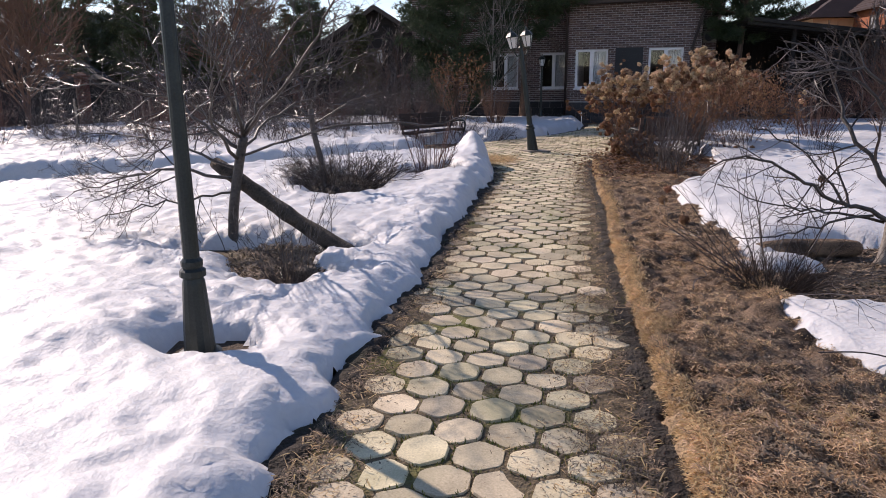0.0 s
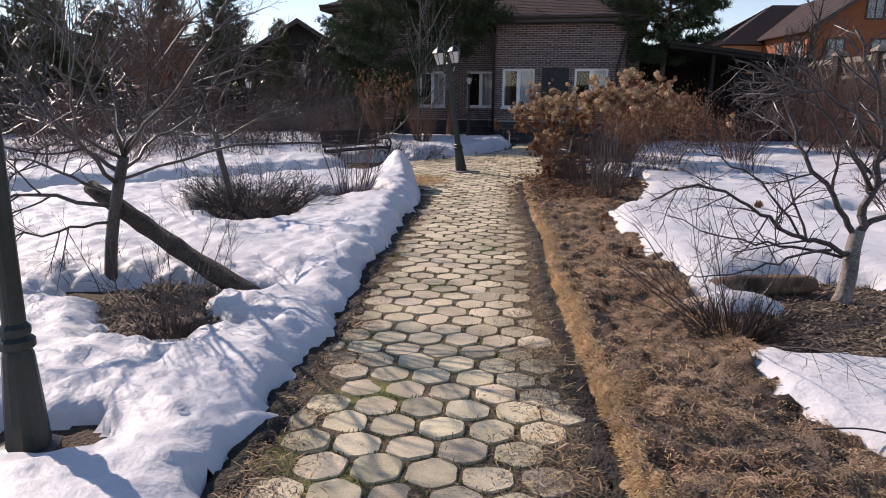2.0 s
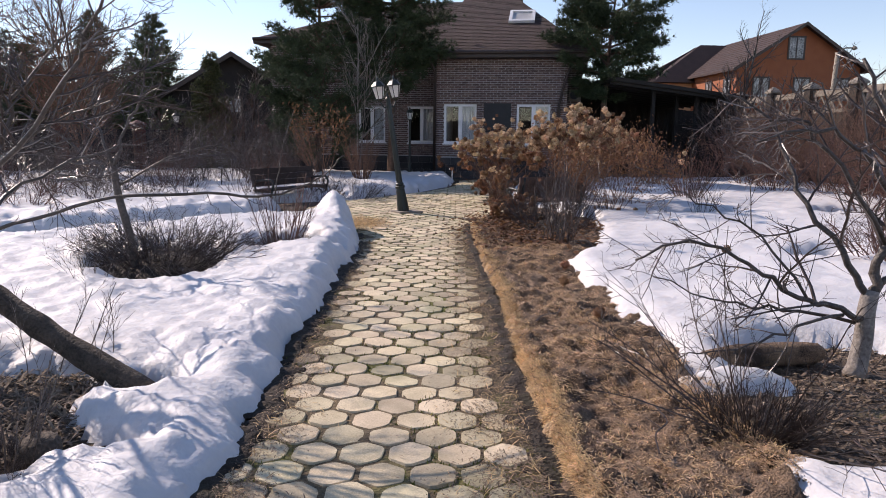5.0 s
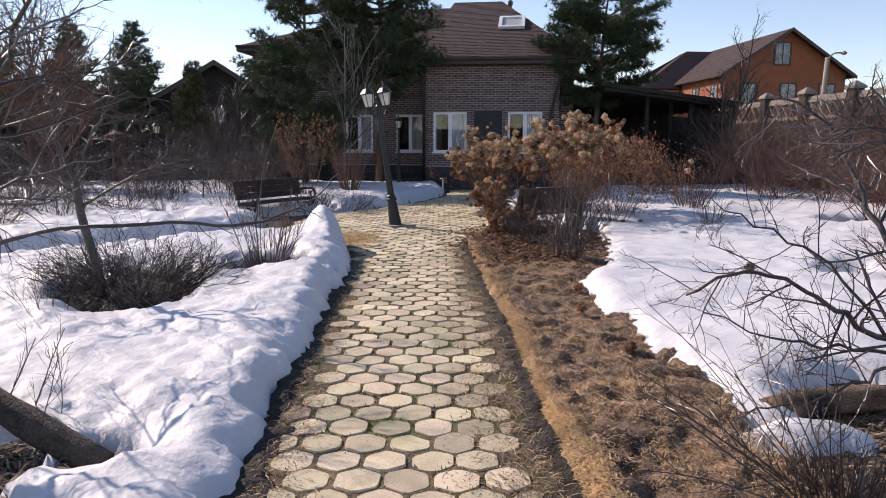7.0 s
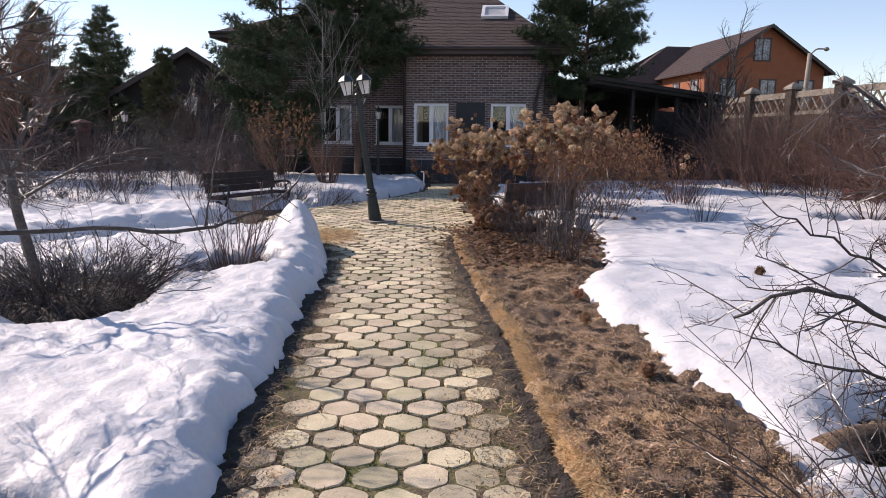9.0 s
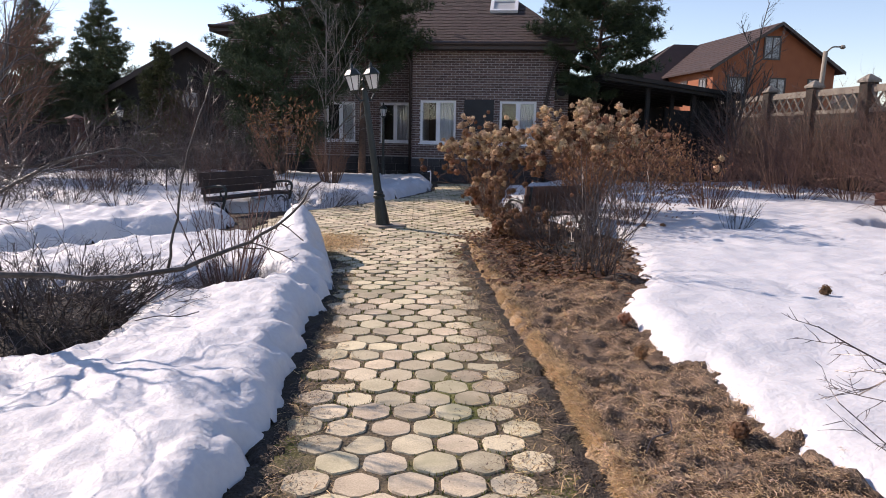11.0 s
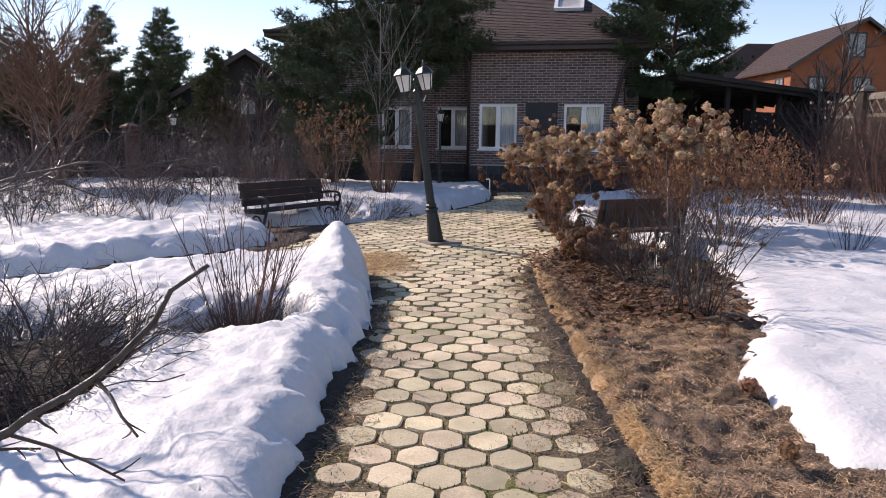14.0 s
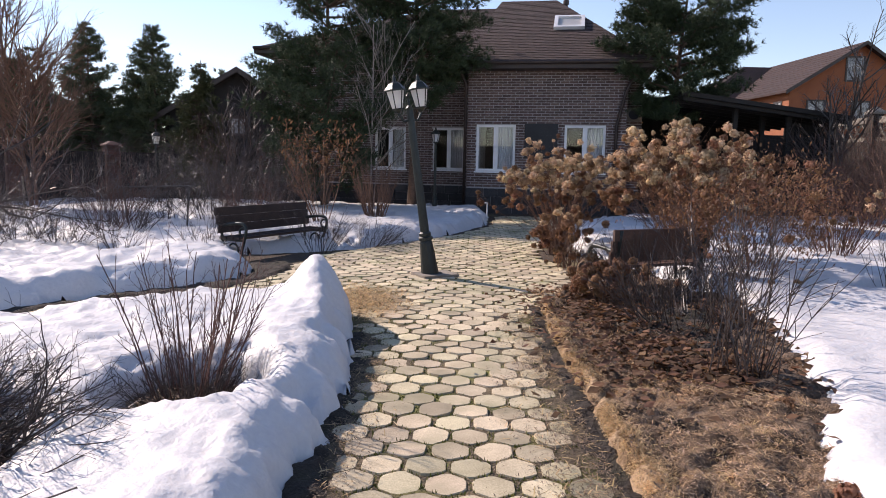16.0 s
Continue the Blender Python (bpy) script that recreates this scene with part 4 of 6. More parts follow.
# ---- fruit trees ----
DENSESPEC = [(14, 0.40, 50, 0.1, 0.01), (8, 0.5, 40, 0.16, 0.04), (5, 0.5, 38, 0.18, 0.03), (0, 0, 0, 0.2, 0.02)]
TWIGSPEC = [(11, 0.36, 42, 0.08, 0.02), (6, 0.5, 40, 0.16, 0.04), (4, 0.5, 38, 0.18, 0.03), (0, 0, 0, 0.2, 0.02)]
apple = fruit_tree("apple_tree", (-1.88, 6.36, 0.0),
           [(0, 0, -0.05), (0.03, 0.02, 0.35), (0.1, 0.05, 0.75), (0.16, 0.06, 1.0)],
           [([(0.16, 0.06, 1.0), (0.32, 0.15, 1.35), (0.45, 0.2, 1.75), (0.75, 0.3, 2.1)], 0.021),
            ([(0.13, 0.06, 0.88), (-0.25, 0.2, 1.1), (-0.6, 0.35, 1.5), (-0.8, 0.5, 1.95)], 0.019),
            ([(0.06, 0.04, 0.62), (-0.45, -0.05, 0.72), (-0.95, 0.05, 0.62), (-1.4, 0.0, 0.5)], 0.017),
            ([(0.12, 0.05, 0.85), (0.25, 0.6, 1.1), (0.5, 1.1, 1.3), (0.9, 1.5, 1.4)], 0.016),
            ([(0.16, 0.06, 1.0), (0.65, -0.25, 1.5), (1.05, -0.5, 1.95), (1.3, -0.65, 2.35)], 0.018),
            ([(0.1, 0.03, 0.8), (0.1, -0.5, 1.15), (0.3, -1.1, 1.5), (0.4, -1.6, 1.62)], 0.017),
            ([(0.16, 0.06, 1.0), (0.1, -0.4, 1.6), (-0.1, -0.8, 2.1), (-0.3, -1.0, 2.5)], 0.016),
            ([(0.1, 0.04, 0.72), (-0.4, 0.2, 0.86), (-0.9, 0.35, 1.0), (-1.5, 0.4, 1.02)], 0.015),
            ([(0.05, 0.03, 0.5), (-0.3, -0.15, 0.46), (-0.7, -0.25, 0.42), (-1.1, -0.35, 0.3)], 0.012),
            ([(0.16, 0.06, 0.98), (-0.2, -0.35, 1.3), (-0.7, -0.6, 1.45), (-1.3, -0.7, 1.42)], 0.014),
            ([(0.16, 0.06, 1.0), (-0.05, 0.5, 1.4), (-0.1, 0.8, 1.9), (0.05, 1.0, 2.3)], 0.017)],
           DENSESPEC, 21, "bare apple tree with spreading grey limbs over snow", r0=0.05, r_fork=0.04)
# its long low limb, with short spurs, that reaches towards the path
r = random.Random(24)
lb, wb = Bag(), Bag()
ln = smooth_line([(0.1, 0.05, 0.82), (0.6, -0.2, 0.98), (1.1, -0.38, 1.11), (1.57, -0.37, 1.13), (1.9, -0.27, 1.11), (2.1, -0.21, 1.17), (2.22, -0.18, 1.23), (2.33, -0.15, 1.345)])
ln = [p + rand_dir(r) * 0.007 * (0 < i) for i, p in enumerate(ln)]
ra = [0.0125 - 0.0098 * k / (len(ln) - 1) for k in range(len(ln))]
lb.tube(ln, ra, 6)
part("limb", lb, M_BARK, apple, smooth=True)
arc = smooth_line([(0.16, 0.06, 1.0), (0.58, -0.06, 1.45), (1.05, -0.26, 1.64), (1.42, -0.42, 1.68)])
arc = [p + rand_dir(r) * 0.02 * (0 < i) for i, p in enumerate(arc)]
lb = Bag()
lb.tube(arc, [0.009 - 0.006 * k / (len(arc) - 1) for k in range(len(arc))], 6)
part("limb", lb, M_BARK, apple, smooth=True)
for k in range(2, len(arc) - 3):
    d = (arc[k + 1] - arc[k]).normalized() + Vector((-0.3, r.uniform(-0.6, 0.3), r.uniform(-0.5, 0.8)))
    grow([wb, wb], arc[k], d, r.uniform(0.25, 0.55), 0.005, 0, [(4, 0.4, 45, 0.14, 0.03), (2, 0.5, 40, 0.15, 0), (0, 0, 0, 0.2, 0.02)], r)
lb = Bag()
up = smooth_line([(1.93, -0.26, 1.12), (1.955, -0.25, 1.25), (1.985, -0.235, 1.42), (2.05, -0.225, 1.6)])
lb.tube([p + rand_dir(r) * 0.004 * (0 < i) for i, p in enumerate(up)], [0.0042 - 0.0028 * k / (len(up) - 1) for k in range(len(up))], 5)
part("limb", lb, M_BARK, apple, smooth=True)
for k in range(2, len(ln) - 3):
    d = (ln[k + 1] - ln[k]).normalized() * 0.4 + Vector((r.uniform(-0.3, 0.3), r.uniform(-0.3, 0.6), r.uniform(-0.9, 0.6)))
    grow([wb, wb], ln[k], d, r.uniform(0.03, 0.13), 0.0028, 0, [(3, 0.35, 50, 0.2, 0.0), (0, 0, 0, 0.2, 0.02)], r)
part("crown", wb, M_TWIG, apple, kind="stuff")
fruit_tree("plum_tree", (-1.52, 9.16, 0.0),
           [(0, 0, -0.05), (-0.03, 0.02, 0.4), (-0.12, 0.02, 0.85), (-0.15, 0.02, 1.15)],
           [([(-0.15, 0.02, 1.15), (-0.05, 0.1, 1.5), (0.15, 0.1, 1.9), (0.2, 0.2, 2.3)], 0.018),
            ([(-0.13, 0.02, 0.95), (0.3, 0.0, 1.2), (0.75, 0.1, 1.35), (1.1, 0.1, 1.25)], 0.014),
            ([(-0.14, 0.02, 1.05), (-0.5, 0.1, 1.3), (-0.9, 0.1, 1.6), (-1.3, 0.2, 1.7)], 0.016),
            ([(-0.15, 0.02, 1.15), (-0.35, 0.2, 1.6), (-0.4, 0.4, 2.0)], 0.016)],
           TWIGSPEC, 22, "slim bare fruit tree rising from a dark twig heap", r0=0.042, r_fork=0.034)
fruit_tree("apple_tree", (3.66, 5.66, 0.03),
           [(0, 0, -0.05), (0.03, 0.0, 0.18), (0.04, 0.01, 0.36), (0.07, 0.02, 0.5)],
           [([(0.0, 0.0, 0.33), (-0.22, -0.03, 0.4), (-0.46, 0.02, 0.49), (-0.76, 0.05, 0.68), (-1.14, 0.1, 0.83), (-1.5, 0.15, 0.7)], 0.023),
            ([(-0.04, 0.0, 0.3), (-0.44, 0.12, 0.36), (-0.82, 0.2, 0.42), (-1.28, 0.28, 0.56)], 0.013),
            ([(-0.15, -0.02, 0.36), (-0.64, -0.14, 0.3), (-1.01, -0.2, 0.25), (-1.42, -0.24, 0.2)], 0.011),
            ([(-0.4, 0.0, 0.47), (-0.66, 0.15, 0.85), (-1.04, 0.25, 1.06), (-1.25, 0.3, 1.16)], 0.01),
            ([(0.13, 0.02, 0.8), (-0.32, 0.06, 1.38), (-0.56, 0.08, 1.56), (-0.84, 0.1, 1.44)], 0.016),
            ([(0.07, 0.02, 0.46), (0.12, 0.02, 0.73), (0.17, 0.03, 1.01), (0.1, 0.05, 1.49), (-0.1, 0.08, 1.95)], 0.036),
            ([(0.06, 0.02, 0.45), (-0.12, 0.1, 0.75), (-0.3, 0.3, 1.1), (-0.35, 0.5, 1.5), (-0.7, 0.6, 1.75)], 0.024),
            ([(0.24, 0.08, 1.05), (-0.2, -0.1, 1.35), (-0.55, -0.15, 1.5), (-1.0, -0.2, 1.42)], 0.019),
            ([(0.07, 0.02, 0.5), (0.55, 0.0, 0.75), (1.1, 0.1, 0.95), (1.6, 0.2, 1.3)], 0.024),
            ([(0.28, 0.1, 1.3), (0.7, 0.3, 1.6), (0.95, 0.5, 2.1)], 0.022)],
           [(12, 0.32, 50, 0.14, 0.0), (5, 0.5, 45, 0.2, 0.01), (3, 0.5, 42, 0.22, 0.02), (0, 0, 0, 0.2, 0.02)], 23, "bare apple tree with a stout pale trunk and long low limbs", bark=M_BARK_PALE, r0=0.062, r_fork=0.05)

# ---- near shrubs ----
shrub("currant_shrub", (2.42, 4.88, 0.0), 20, 1.2, 1.15, 31, "arching bare thin-twigged shrub beside the verge", spec=[(6, 0.3, 38, 0.09, 0.02), (3, 0.45, 40, 0.16, 0.02), (0, 0, 0, 0.18, 0.02)], radius=0.0044, foot=0.12, arch=0.04)
shrub("currant_shrub", (2.42, 4.9, -0.01), 110, 0.3, 1.05, 42, "dense dark shoots at the foot of a bare shrub", radius=0.0035, foot=0.16)
shrub("currant_shrub", (-1.36, 9.72, 0.1), 330, 0.6, 1.35, 32, "low dense dark twig heap in a melted hollow", spec=[(4, 0.5, 48, 0.24, -0.02), (3, 0.5, 45, 0.25, 0.0), (0, 0, 0, 0.25, 0)], radius=0.0055, foot=0.6, arch=0.05)
shrub("spirea_shrub", (-0.16, 10.62, 0.0), 30, 0.98, 0.5, 33, "upright bare many-stemmed shrub in a melted hollow", M_TWIG_RED, [(6, 0.26, 30, 0.07, 0.02), (2, 0.5, 32, 0.12, 0.03), (0, 0, 0, 0.12, 0)], radius=0.0055, foot=0.2)
shrub("sprouting_shoots", (-0.16, 10.6, 0.0), 90, 0.3, 0.9, 43, "dense low dark shoots at a bare shrub's foot", radius=0.004, foot=0.24)
shrub("sprouting_shoots", (-1.45, 6.3, 0.0), 10, 0.6, 0.35, 34, "thin bare shoots beside the leaning log", radius=0.004, foot=0.5)
shrub("sprouting_shoots", (-1.06, 5.05, 0.0), 12, 0.6, 0.55, 35, "bare shoots beside a small stump", radius=0.004, foot=0.1)
shrub("sprouting_shoots", (-1.06, 5.05, 0.0), 60, 0.17, 0.9, 44, "tuft of short dead stalks beside a small stump", radius=0.003, foot=0.09)
shrub("currant_shrub", (-1.75, 8.6, 0.0), 12, 0.5, 0.8, 36, "small bare dark shrub in the snow", radius=0.004)
shrub("currant_shrub", (-2.3, 16.4, 0.1), 16, 0.85, 0.75, 37, "bare shrub standing in snow", radius=0.005)


shrub("withered_perennial", (0.42, 17.75, 0.0), 26, 0.75, 0.7, 38, "dark withered stalks beside the bench's arm", radius=0.005, foot=0.25)
shrub("withered_perennial", (-1.3, 16.9, 0.1), 18, 0.6, 0.7, 39, "dark withered stalks before the bench", radius=0.005, foot=0.25)
shrub("currant_shrub", (-3.2, 18.6, 0.1), 24, 1.0, 0.8, 40, "bare reddish shrub beside the bench", M_TWIG_RED, radius=0.006, foot=0.2)
shrub("creeping_shrub", (1.15, 18.75, 0.0), 90, 0.55, 1.3, 41, "low dark creeping shrub at the path's bend", radius=0.004, foot=0.45)

# ---- hydrangeas ----
def head_mesh(name, seed, material, n=300, R=0.07):
    r = random.Random(seed)
    bag = Bag()
    for _ in range(n):
        d = rand_dir(r)
        lobe = 0.8 + 0.55 * noise.noise(d * 2.1 + Vector((seed, 0, 0)))
        c = Vector((d.x * R, d.y * R, d.z * R * 0.9)) * r.uniform(0.55, 1.12) * lobe
        a = d.cross(rand_dir(r)).normalized()
        b = d.cross(a)
        a = (a + d * r.uniform(-0.5, 0.5)).normalized()
        s = R * r.uniform(0.13, 0.26)
        bag.add([tuple(c - a * s), tuple(c + b * s * 0.8), tuple(c + a * s), tuple(c - b * s * 0.8 + d * s * 0.3)], [(0, 1, 2), (0, 2, 3)])
    bag.lathe([(R * 0.1, -R * 0.5), (R * 0.4, -R * 0.25), (R * 0.45, R * 0.1), (R * 0.25, R * 0.4), (R * 0.05, R * 0.5)], 6)
    return bag.mesh(name, material)


HEADS = [head_mesh("flower_head", 50 + i, M_HEAD) for i in range(3)]
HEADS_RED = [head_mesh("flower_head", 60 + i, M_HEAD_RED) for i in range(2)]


def hydrangea(base, stems, height, spread, seed, label, heads=1.0, red=0.15, low=0, size=1.0, more=0, twig=M_TWIG_TAN, leaves=0):
    r = random.Random(seed)
    ob = thing("hydrangea_shrub", Matrix.Translation(base), label, "shrub", "dry hydrangeas")
    sb, wb = Bag(), Bag()
    tips = []
    for i in range(stems):
        a = r.uniform(0, 6.283)
        q = math.sqrt(r.random())
        le = spread * q
        L = height * (1.0 - 0.22 * q * q) * r.uniform(0.82, 1.06)
        d = Vector((math.cos(a) * math.sin(le * 0.6), math.sin(a) * math.sin(le * 0.6), math.cos(le * 0.6)))
        out = Vector((math.cos(a), math.sin(a), 0)) * le * 0.085
        p = Vector((r.gauss(0, 0.09), r.gauss(0, 0.09), -0.04))
        pts = [p]
        for k in range(7):
            d = (d + out + rand_dir(r) * 0.13).normalized()
            pts.append(pts[-1] + d * L / 7)
        rad = [0.0056 - 0.0032 * k / 7 for k in range(8)]
        sb = Bag()
        sb.tube(pts, rad, 4, cap=False)
        part("stem", sb, twig, ob)
        tips.append(pts[-1])
        for _ in range(more):
            tips.append(pts[-1] + rand_dir(r) * r.uniform(0.05, 0.24))
        for k in (1, 2, 3, 3, 4, 4, 5, 5, 6, 6):
            if r.random() < 0.48:
                nd = (pts[k + 1] - pts[k]).normalized() + rand_dir(r) * 0.75
                nd = nd.normalized()
                q2 = pts[k] + nd * L * r.uniform(0.12, 0.26)
                m2 = pts[k].lerp(q2, 0.5) + Vector((0, 0, 0.01))
                wb.tube([pts[k], m2, q2], [0.0032, 0.0024, 0.0015], 3, cap=False)
                if k > 4 and r.random() < 0.5:
                    tips.append(q2)
    for _ in range(low):
        a, q = r.uniform(0, 6.283), r.uniform(0.1, 0.55)
        tips.append(Vector((q * math.cos(a), q * math.sin(a), r.uniform(0.05, 0.4))))
    part("crown", wb, twig, ob, kind="stuff")
    if leaves:
        lv = Bag()
        for _ in range(leaves):
            c = r.choice(tips) + Vector((r.gauss(0, 0.13), r.gauss(0, 0.13), r.gauss(-0.14, 0.17)))
            u, w = rand_dir(r) * 0.022, rand_dir(r) * 0.012
            u.z -= 0.012
            lv.add([tuple(c - u), tuple(c + w), tuple(c + u), tuple(c - w)], [(0, 1, 2, 3)])
        part("dead_leaves", lv, M_LEAF_RUST, ob, "rusty hanging dead leaves", kind="stuff")
    for t in tips:
        if r.random() > heads:
            continue
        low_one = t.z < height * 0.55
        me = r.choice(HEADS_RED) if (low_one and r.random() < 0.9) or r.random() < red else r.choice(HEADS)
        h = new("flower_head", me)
        h.parent = ob
        s = size * r.uniform(0.4, 1.1)
        h.matrix_basis = Matrix.Translation(t) @ Euler((r.uniform(-0.6, 0.6), r.uniform(-0.6, 0.6), r.uniform(0, 6))).to_matrix().to_4x4() @ Matrix.Diagonal((s, s, s * r.uniform(0.8, 1.15), 1))
    return ob


hydrangea((5.6, 15.6, 0.03), 125, 2.15, 0.72, 71, "tall hydrangea with pale brown dry flower heads", red=0.3, size=1.15, more=2, leaves=900)
hydrangea((4.4, 17.6, 0.0), 90, 1.9, 0.88, 72, "hydrangea with tan dry flower heads by the plaza", red=0.3, size=1.1, more=2)
hydrangea((5.5, 13.6, 0.03), 22, 1.7, 0.85, 73, "hydrangea with small rusty dry flower heads", red=0.9, heads=0.5, size=0.75, more=3, leaves=4000)
hydrangea((6.2, 14.6, 0.03), 20, 1.75, 0.85, 74, "hydrangea with small rusty flower heads beside snow", red=0.9, heads=0.4, size=0.75, more=3, leaves=4000)
hydrangea((4.5, 12.9, 0.03), 20, 1.5, 0.75, 75, "sparse hydrangea with brown stems and few heads", red=0.8, heads=0.12, size=0.8, low=10, twig=M_TWIG)
hydrangea((3.44, 10.52, 0.04), 30, 1.35, 0.52, 76, "bare hydrangea stems with a few low rusty heads", red=0.9, heads=0.03, low=8, size=0.7, twig=M_TWIG)
hydrangea((4.05, 16.0, 0.03), 26, 0.9, 0.9, 77, "low hydrangea with rusty heads at the plaza's edge", red=0.8, low=14, size=1.1)
hydrangea((3.5, 13.1, 0.03), 24, 0.6, 1.0, 78, "low hydrangea with dark rusty heads on the verge", red=0.97, low=24, heads=0.8, size=0.95)

shrub("hydrangea_shoots", (4.05, 13.3, 0.05), 50, 0.8, 1.0, 79, "dark tangled bare shoots before a bench", radius=0.005, foot=0.35)
shrub("hydrangea_shoots", (3.8, 11.9, 0.05), 60, 0.7, 1.0, 80, "dark tangled low shoots over dead leaves", radius=0.005, foot=0.4)

# fallen dead leaves and heads under the hydrangeas
def under_hydrangea():
    a, q = rng.uniform(0, 6.28), abs(rng.gauss(0, 0.5))
    cx, cy = rng.choice([(3.2, 11.3), (3.3, 10.7), (3.4, 12.4), (3.6, 13.3), (4.2, 12.4)])
    return cx + q * math.cos(a), cy + q * math.sin(a), 0.06 + rng.uniform(0, 0.09)


lf = Bag()
for _ in range(6500):
    x, y, z = under_hydrangea()
    s, a = rng.uniform(0.02, 0.05), rng.uniform(0, 6.28)
    ux, uy = math.cos(a) * s, math.sin(a) * s
    lf.add([(x - ux, y - uy, z), (x - uy * 0.6, y + ux * 0.6, z + rng.uniform(0, 0.03)), (x + ux, y + uy, z + rng.uniform(0, 0.03)), (x + uy * 0.6, y - ux * 0.6, z)], [(0, 1, 2, 3)])
tagged(part("fallen_leaves", lf, M_LEAF), "rusty fallen leaves on the ground under hydrangeas", "leaves", kind="stuff")


# ---- far shrubs ----
def leafy_shrub(base, seed, label):
    ob = shrub("leafy_shrub", base, 16, 1.75, 0.55, seed, label, M_TWIG_TAN, radius=0.009)
    r = random.Random(seed)
    bag = Bag()
    for _ in range(620):
        a, q = r.uniform(0, 6.28), math.sqrt(r.random())
        z = min(2.1, max(0.8, r.gauss(1.5, 0.3)))
        R = 0.95 * q * (0.55 + 0.45 * z / 2)
        c = Vector((R * math.cos(a), R * math.sin(a), z))
        u, w = rand_dir(r) * 0.045, rand_dir(r) * 0.022
        u.z -= 0.02
        bag.add([tuple(c - u), tuple(c + w), tuple(c + u), tuple(c - w)], [(0, 1, 2, 3)])
    part("dead_leaves", bag, M_LEAF, ob, "rusty hanging dead leaves")


leafy_shrub((0.35, 20.4, 0.2), 81, "tall shrub still hung with rusty dead leaves")
FAN = [(4, 0.3, 22, 0.05, 0.02), (2, 0.5, 25, 0.08, 0.03), (0, 0, 0, 0.1, 0)]
shrub("spirea_shrub", (1.55, 22.3, 0.15), 90, 1.35, 0.42, 82, "fan-shaped tan twiggy shrub in snow", M_TWIG_TAN, FAN, radius=0.006, foot=0.2)
shrub("barberry_shrub", (8.25, 15.75, 0.05), 60, 1.3, 0.65, 83, "reddish twiggy shrub in snow", M_TWIG_RED, FAN, radius=0.006, foot=0.2)
shrub("spirea_shrub", (7.3, 13.6, 0.05), 14, 0.75, 0.7, 84, "small bare shrub in snow", radius=0.005)
THICK = [(6, 0.45, 42, 0.2, 0.02), (5, 0.5, 44, 0.22, 0.02), (0, 0, 0, 0.26, 0.02)]
r = random.Random(90)
for x, y, h in ((-3.4, 20.0, 1.5), (-5.0, 19.2, 1.2), (-7.2, 18.6, 1.4), (-4.6, 22.6, 1.8), (-6.8, 22.4, 1.9), (-1.9, 21.8, 1.5), (-1.2, 24.0, 2.0), (-9.2, 20.6, 1.7), (-8.6, 15.8, 1.0), (-5.6, 15.4, 0.8), (-3.0, 24.6, 2.2), (-6.2, 16.9, 1.1), (-10.5, 18.0, 1.6), (-3.9, 17.2, 0.9), (-2.9, 19.0, 1.0), (-0.9, 19.6, 1.1), (-2.4, 26.2, 2.6), (-4.2, 26.0, 2.2), (-5.6, 26.6, 2.0), (-0.6, 26.0, 2.4), (-7.8, 21.2, 1.7), (-9.9, 23.6, 2.1), (-11.6, 20.0, 2.0), (-1.6, 22.9, 1.9), (-12.8, 17.4, 1.8), (-14.5, 18.8, 2.0), (-5.9, 13.9, 0.9), (-7.4, 14.6, 1.2), (-4.6, 14.6, 0.8), (-9.8, 14.9, 1.4), (-6.9, 17.0, 1.3), (-11.4, 15.6, 1.5), (-4.0, 15.9, 1.1), (-4.9, 16.7, 1.2), (-3.2, 16.8, 0.8), (-5.6, 18.0, 1.3), (-1.8, 20.4, 1.5), (-0.4, 21.2, 1.7), (-2.7, 21.0, 1.6), (-5.4, 21.0, 1.7), (-8.3, 23.0, 1.9)):
    shrub("bare_shrub", (x, y, 0.1), 24, h, 0.75, r.randrange(10 ** 6), "bare dark brown shrub standing in snow", r.choice([M_TWIG, M_TWIG, M_TWIG_RED]), THICK, radius=0.0065, group="shrubs in the snow garden", foot=0.2)
for x, y, h in ((10.8, 13.6, 1.5), (12.4, 12.0, 1.7), (13.2, 15.2, 1.9), (11.6, 17.4, 1.6), (14.2, 18.6, 1.9), (12.8, 20.4, 1.8), (9.8, 20.2, 1.3), (9.4, 10.2, 1.2), (11.8, 9.2, 1.6), (14.3, 11.4, 1.9), (14.6, 22.2, 2.0), (8.2, 21.4, 1.2), (6.6, 8.6, 0.8), (13.8, 8.0, 1.7), (15.4, 22.6, 2.2), (15.6, 24.4, 2.3), (14.9, 20.4, 2.1), (15.2, 17.2, 2.2), (15.0, 13.8, 2.1), (16.2, 26.0, 2.3), (12.6, 15.0, 2.0), (12.9, 17.2, 2.1), (11.2, 12.4, 2.2), (13.4, 13.0, 2.1), (12.7, 19.2, 2.0), (11.9, 10.6, 2.2)):
    shrub("bare_shrub", (x, y, 0.1), 40 if x > 12.5 else 28, h * (1.3 if x > 12.5 else 1.0), 0.85, r.randrange(10 ** 6), "bare brown shrub near the stone fence", r.choice([M_TWIG, M_TWIG_TAN, M_TWIG_RED]), THICK, radius=0.008, group="shrubs by the stone fence", foot=0.25)


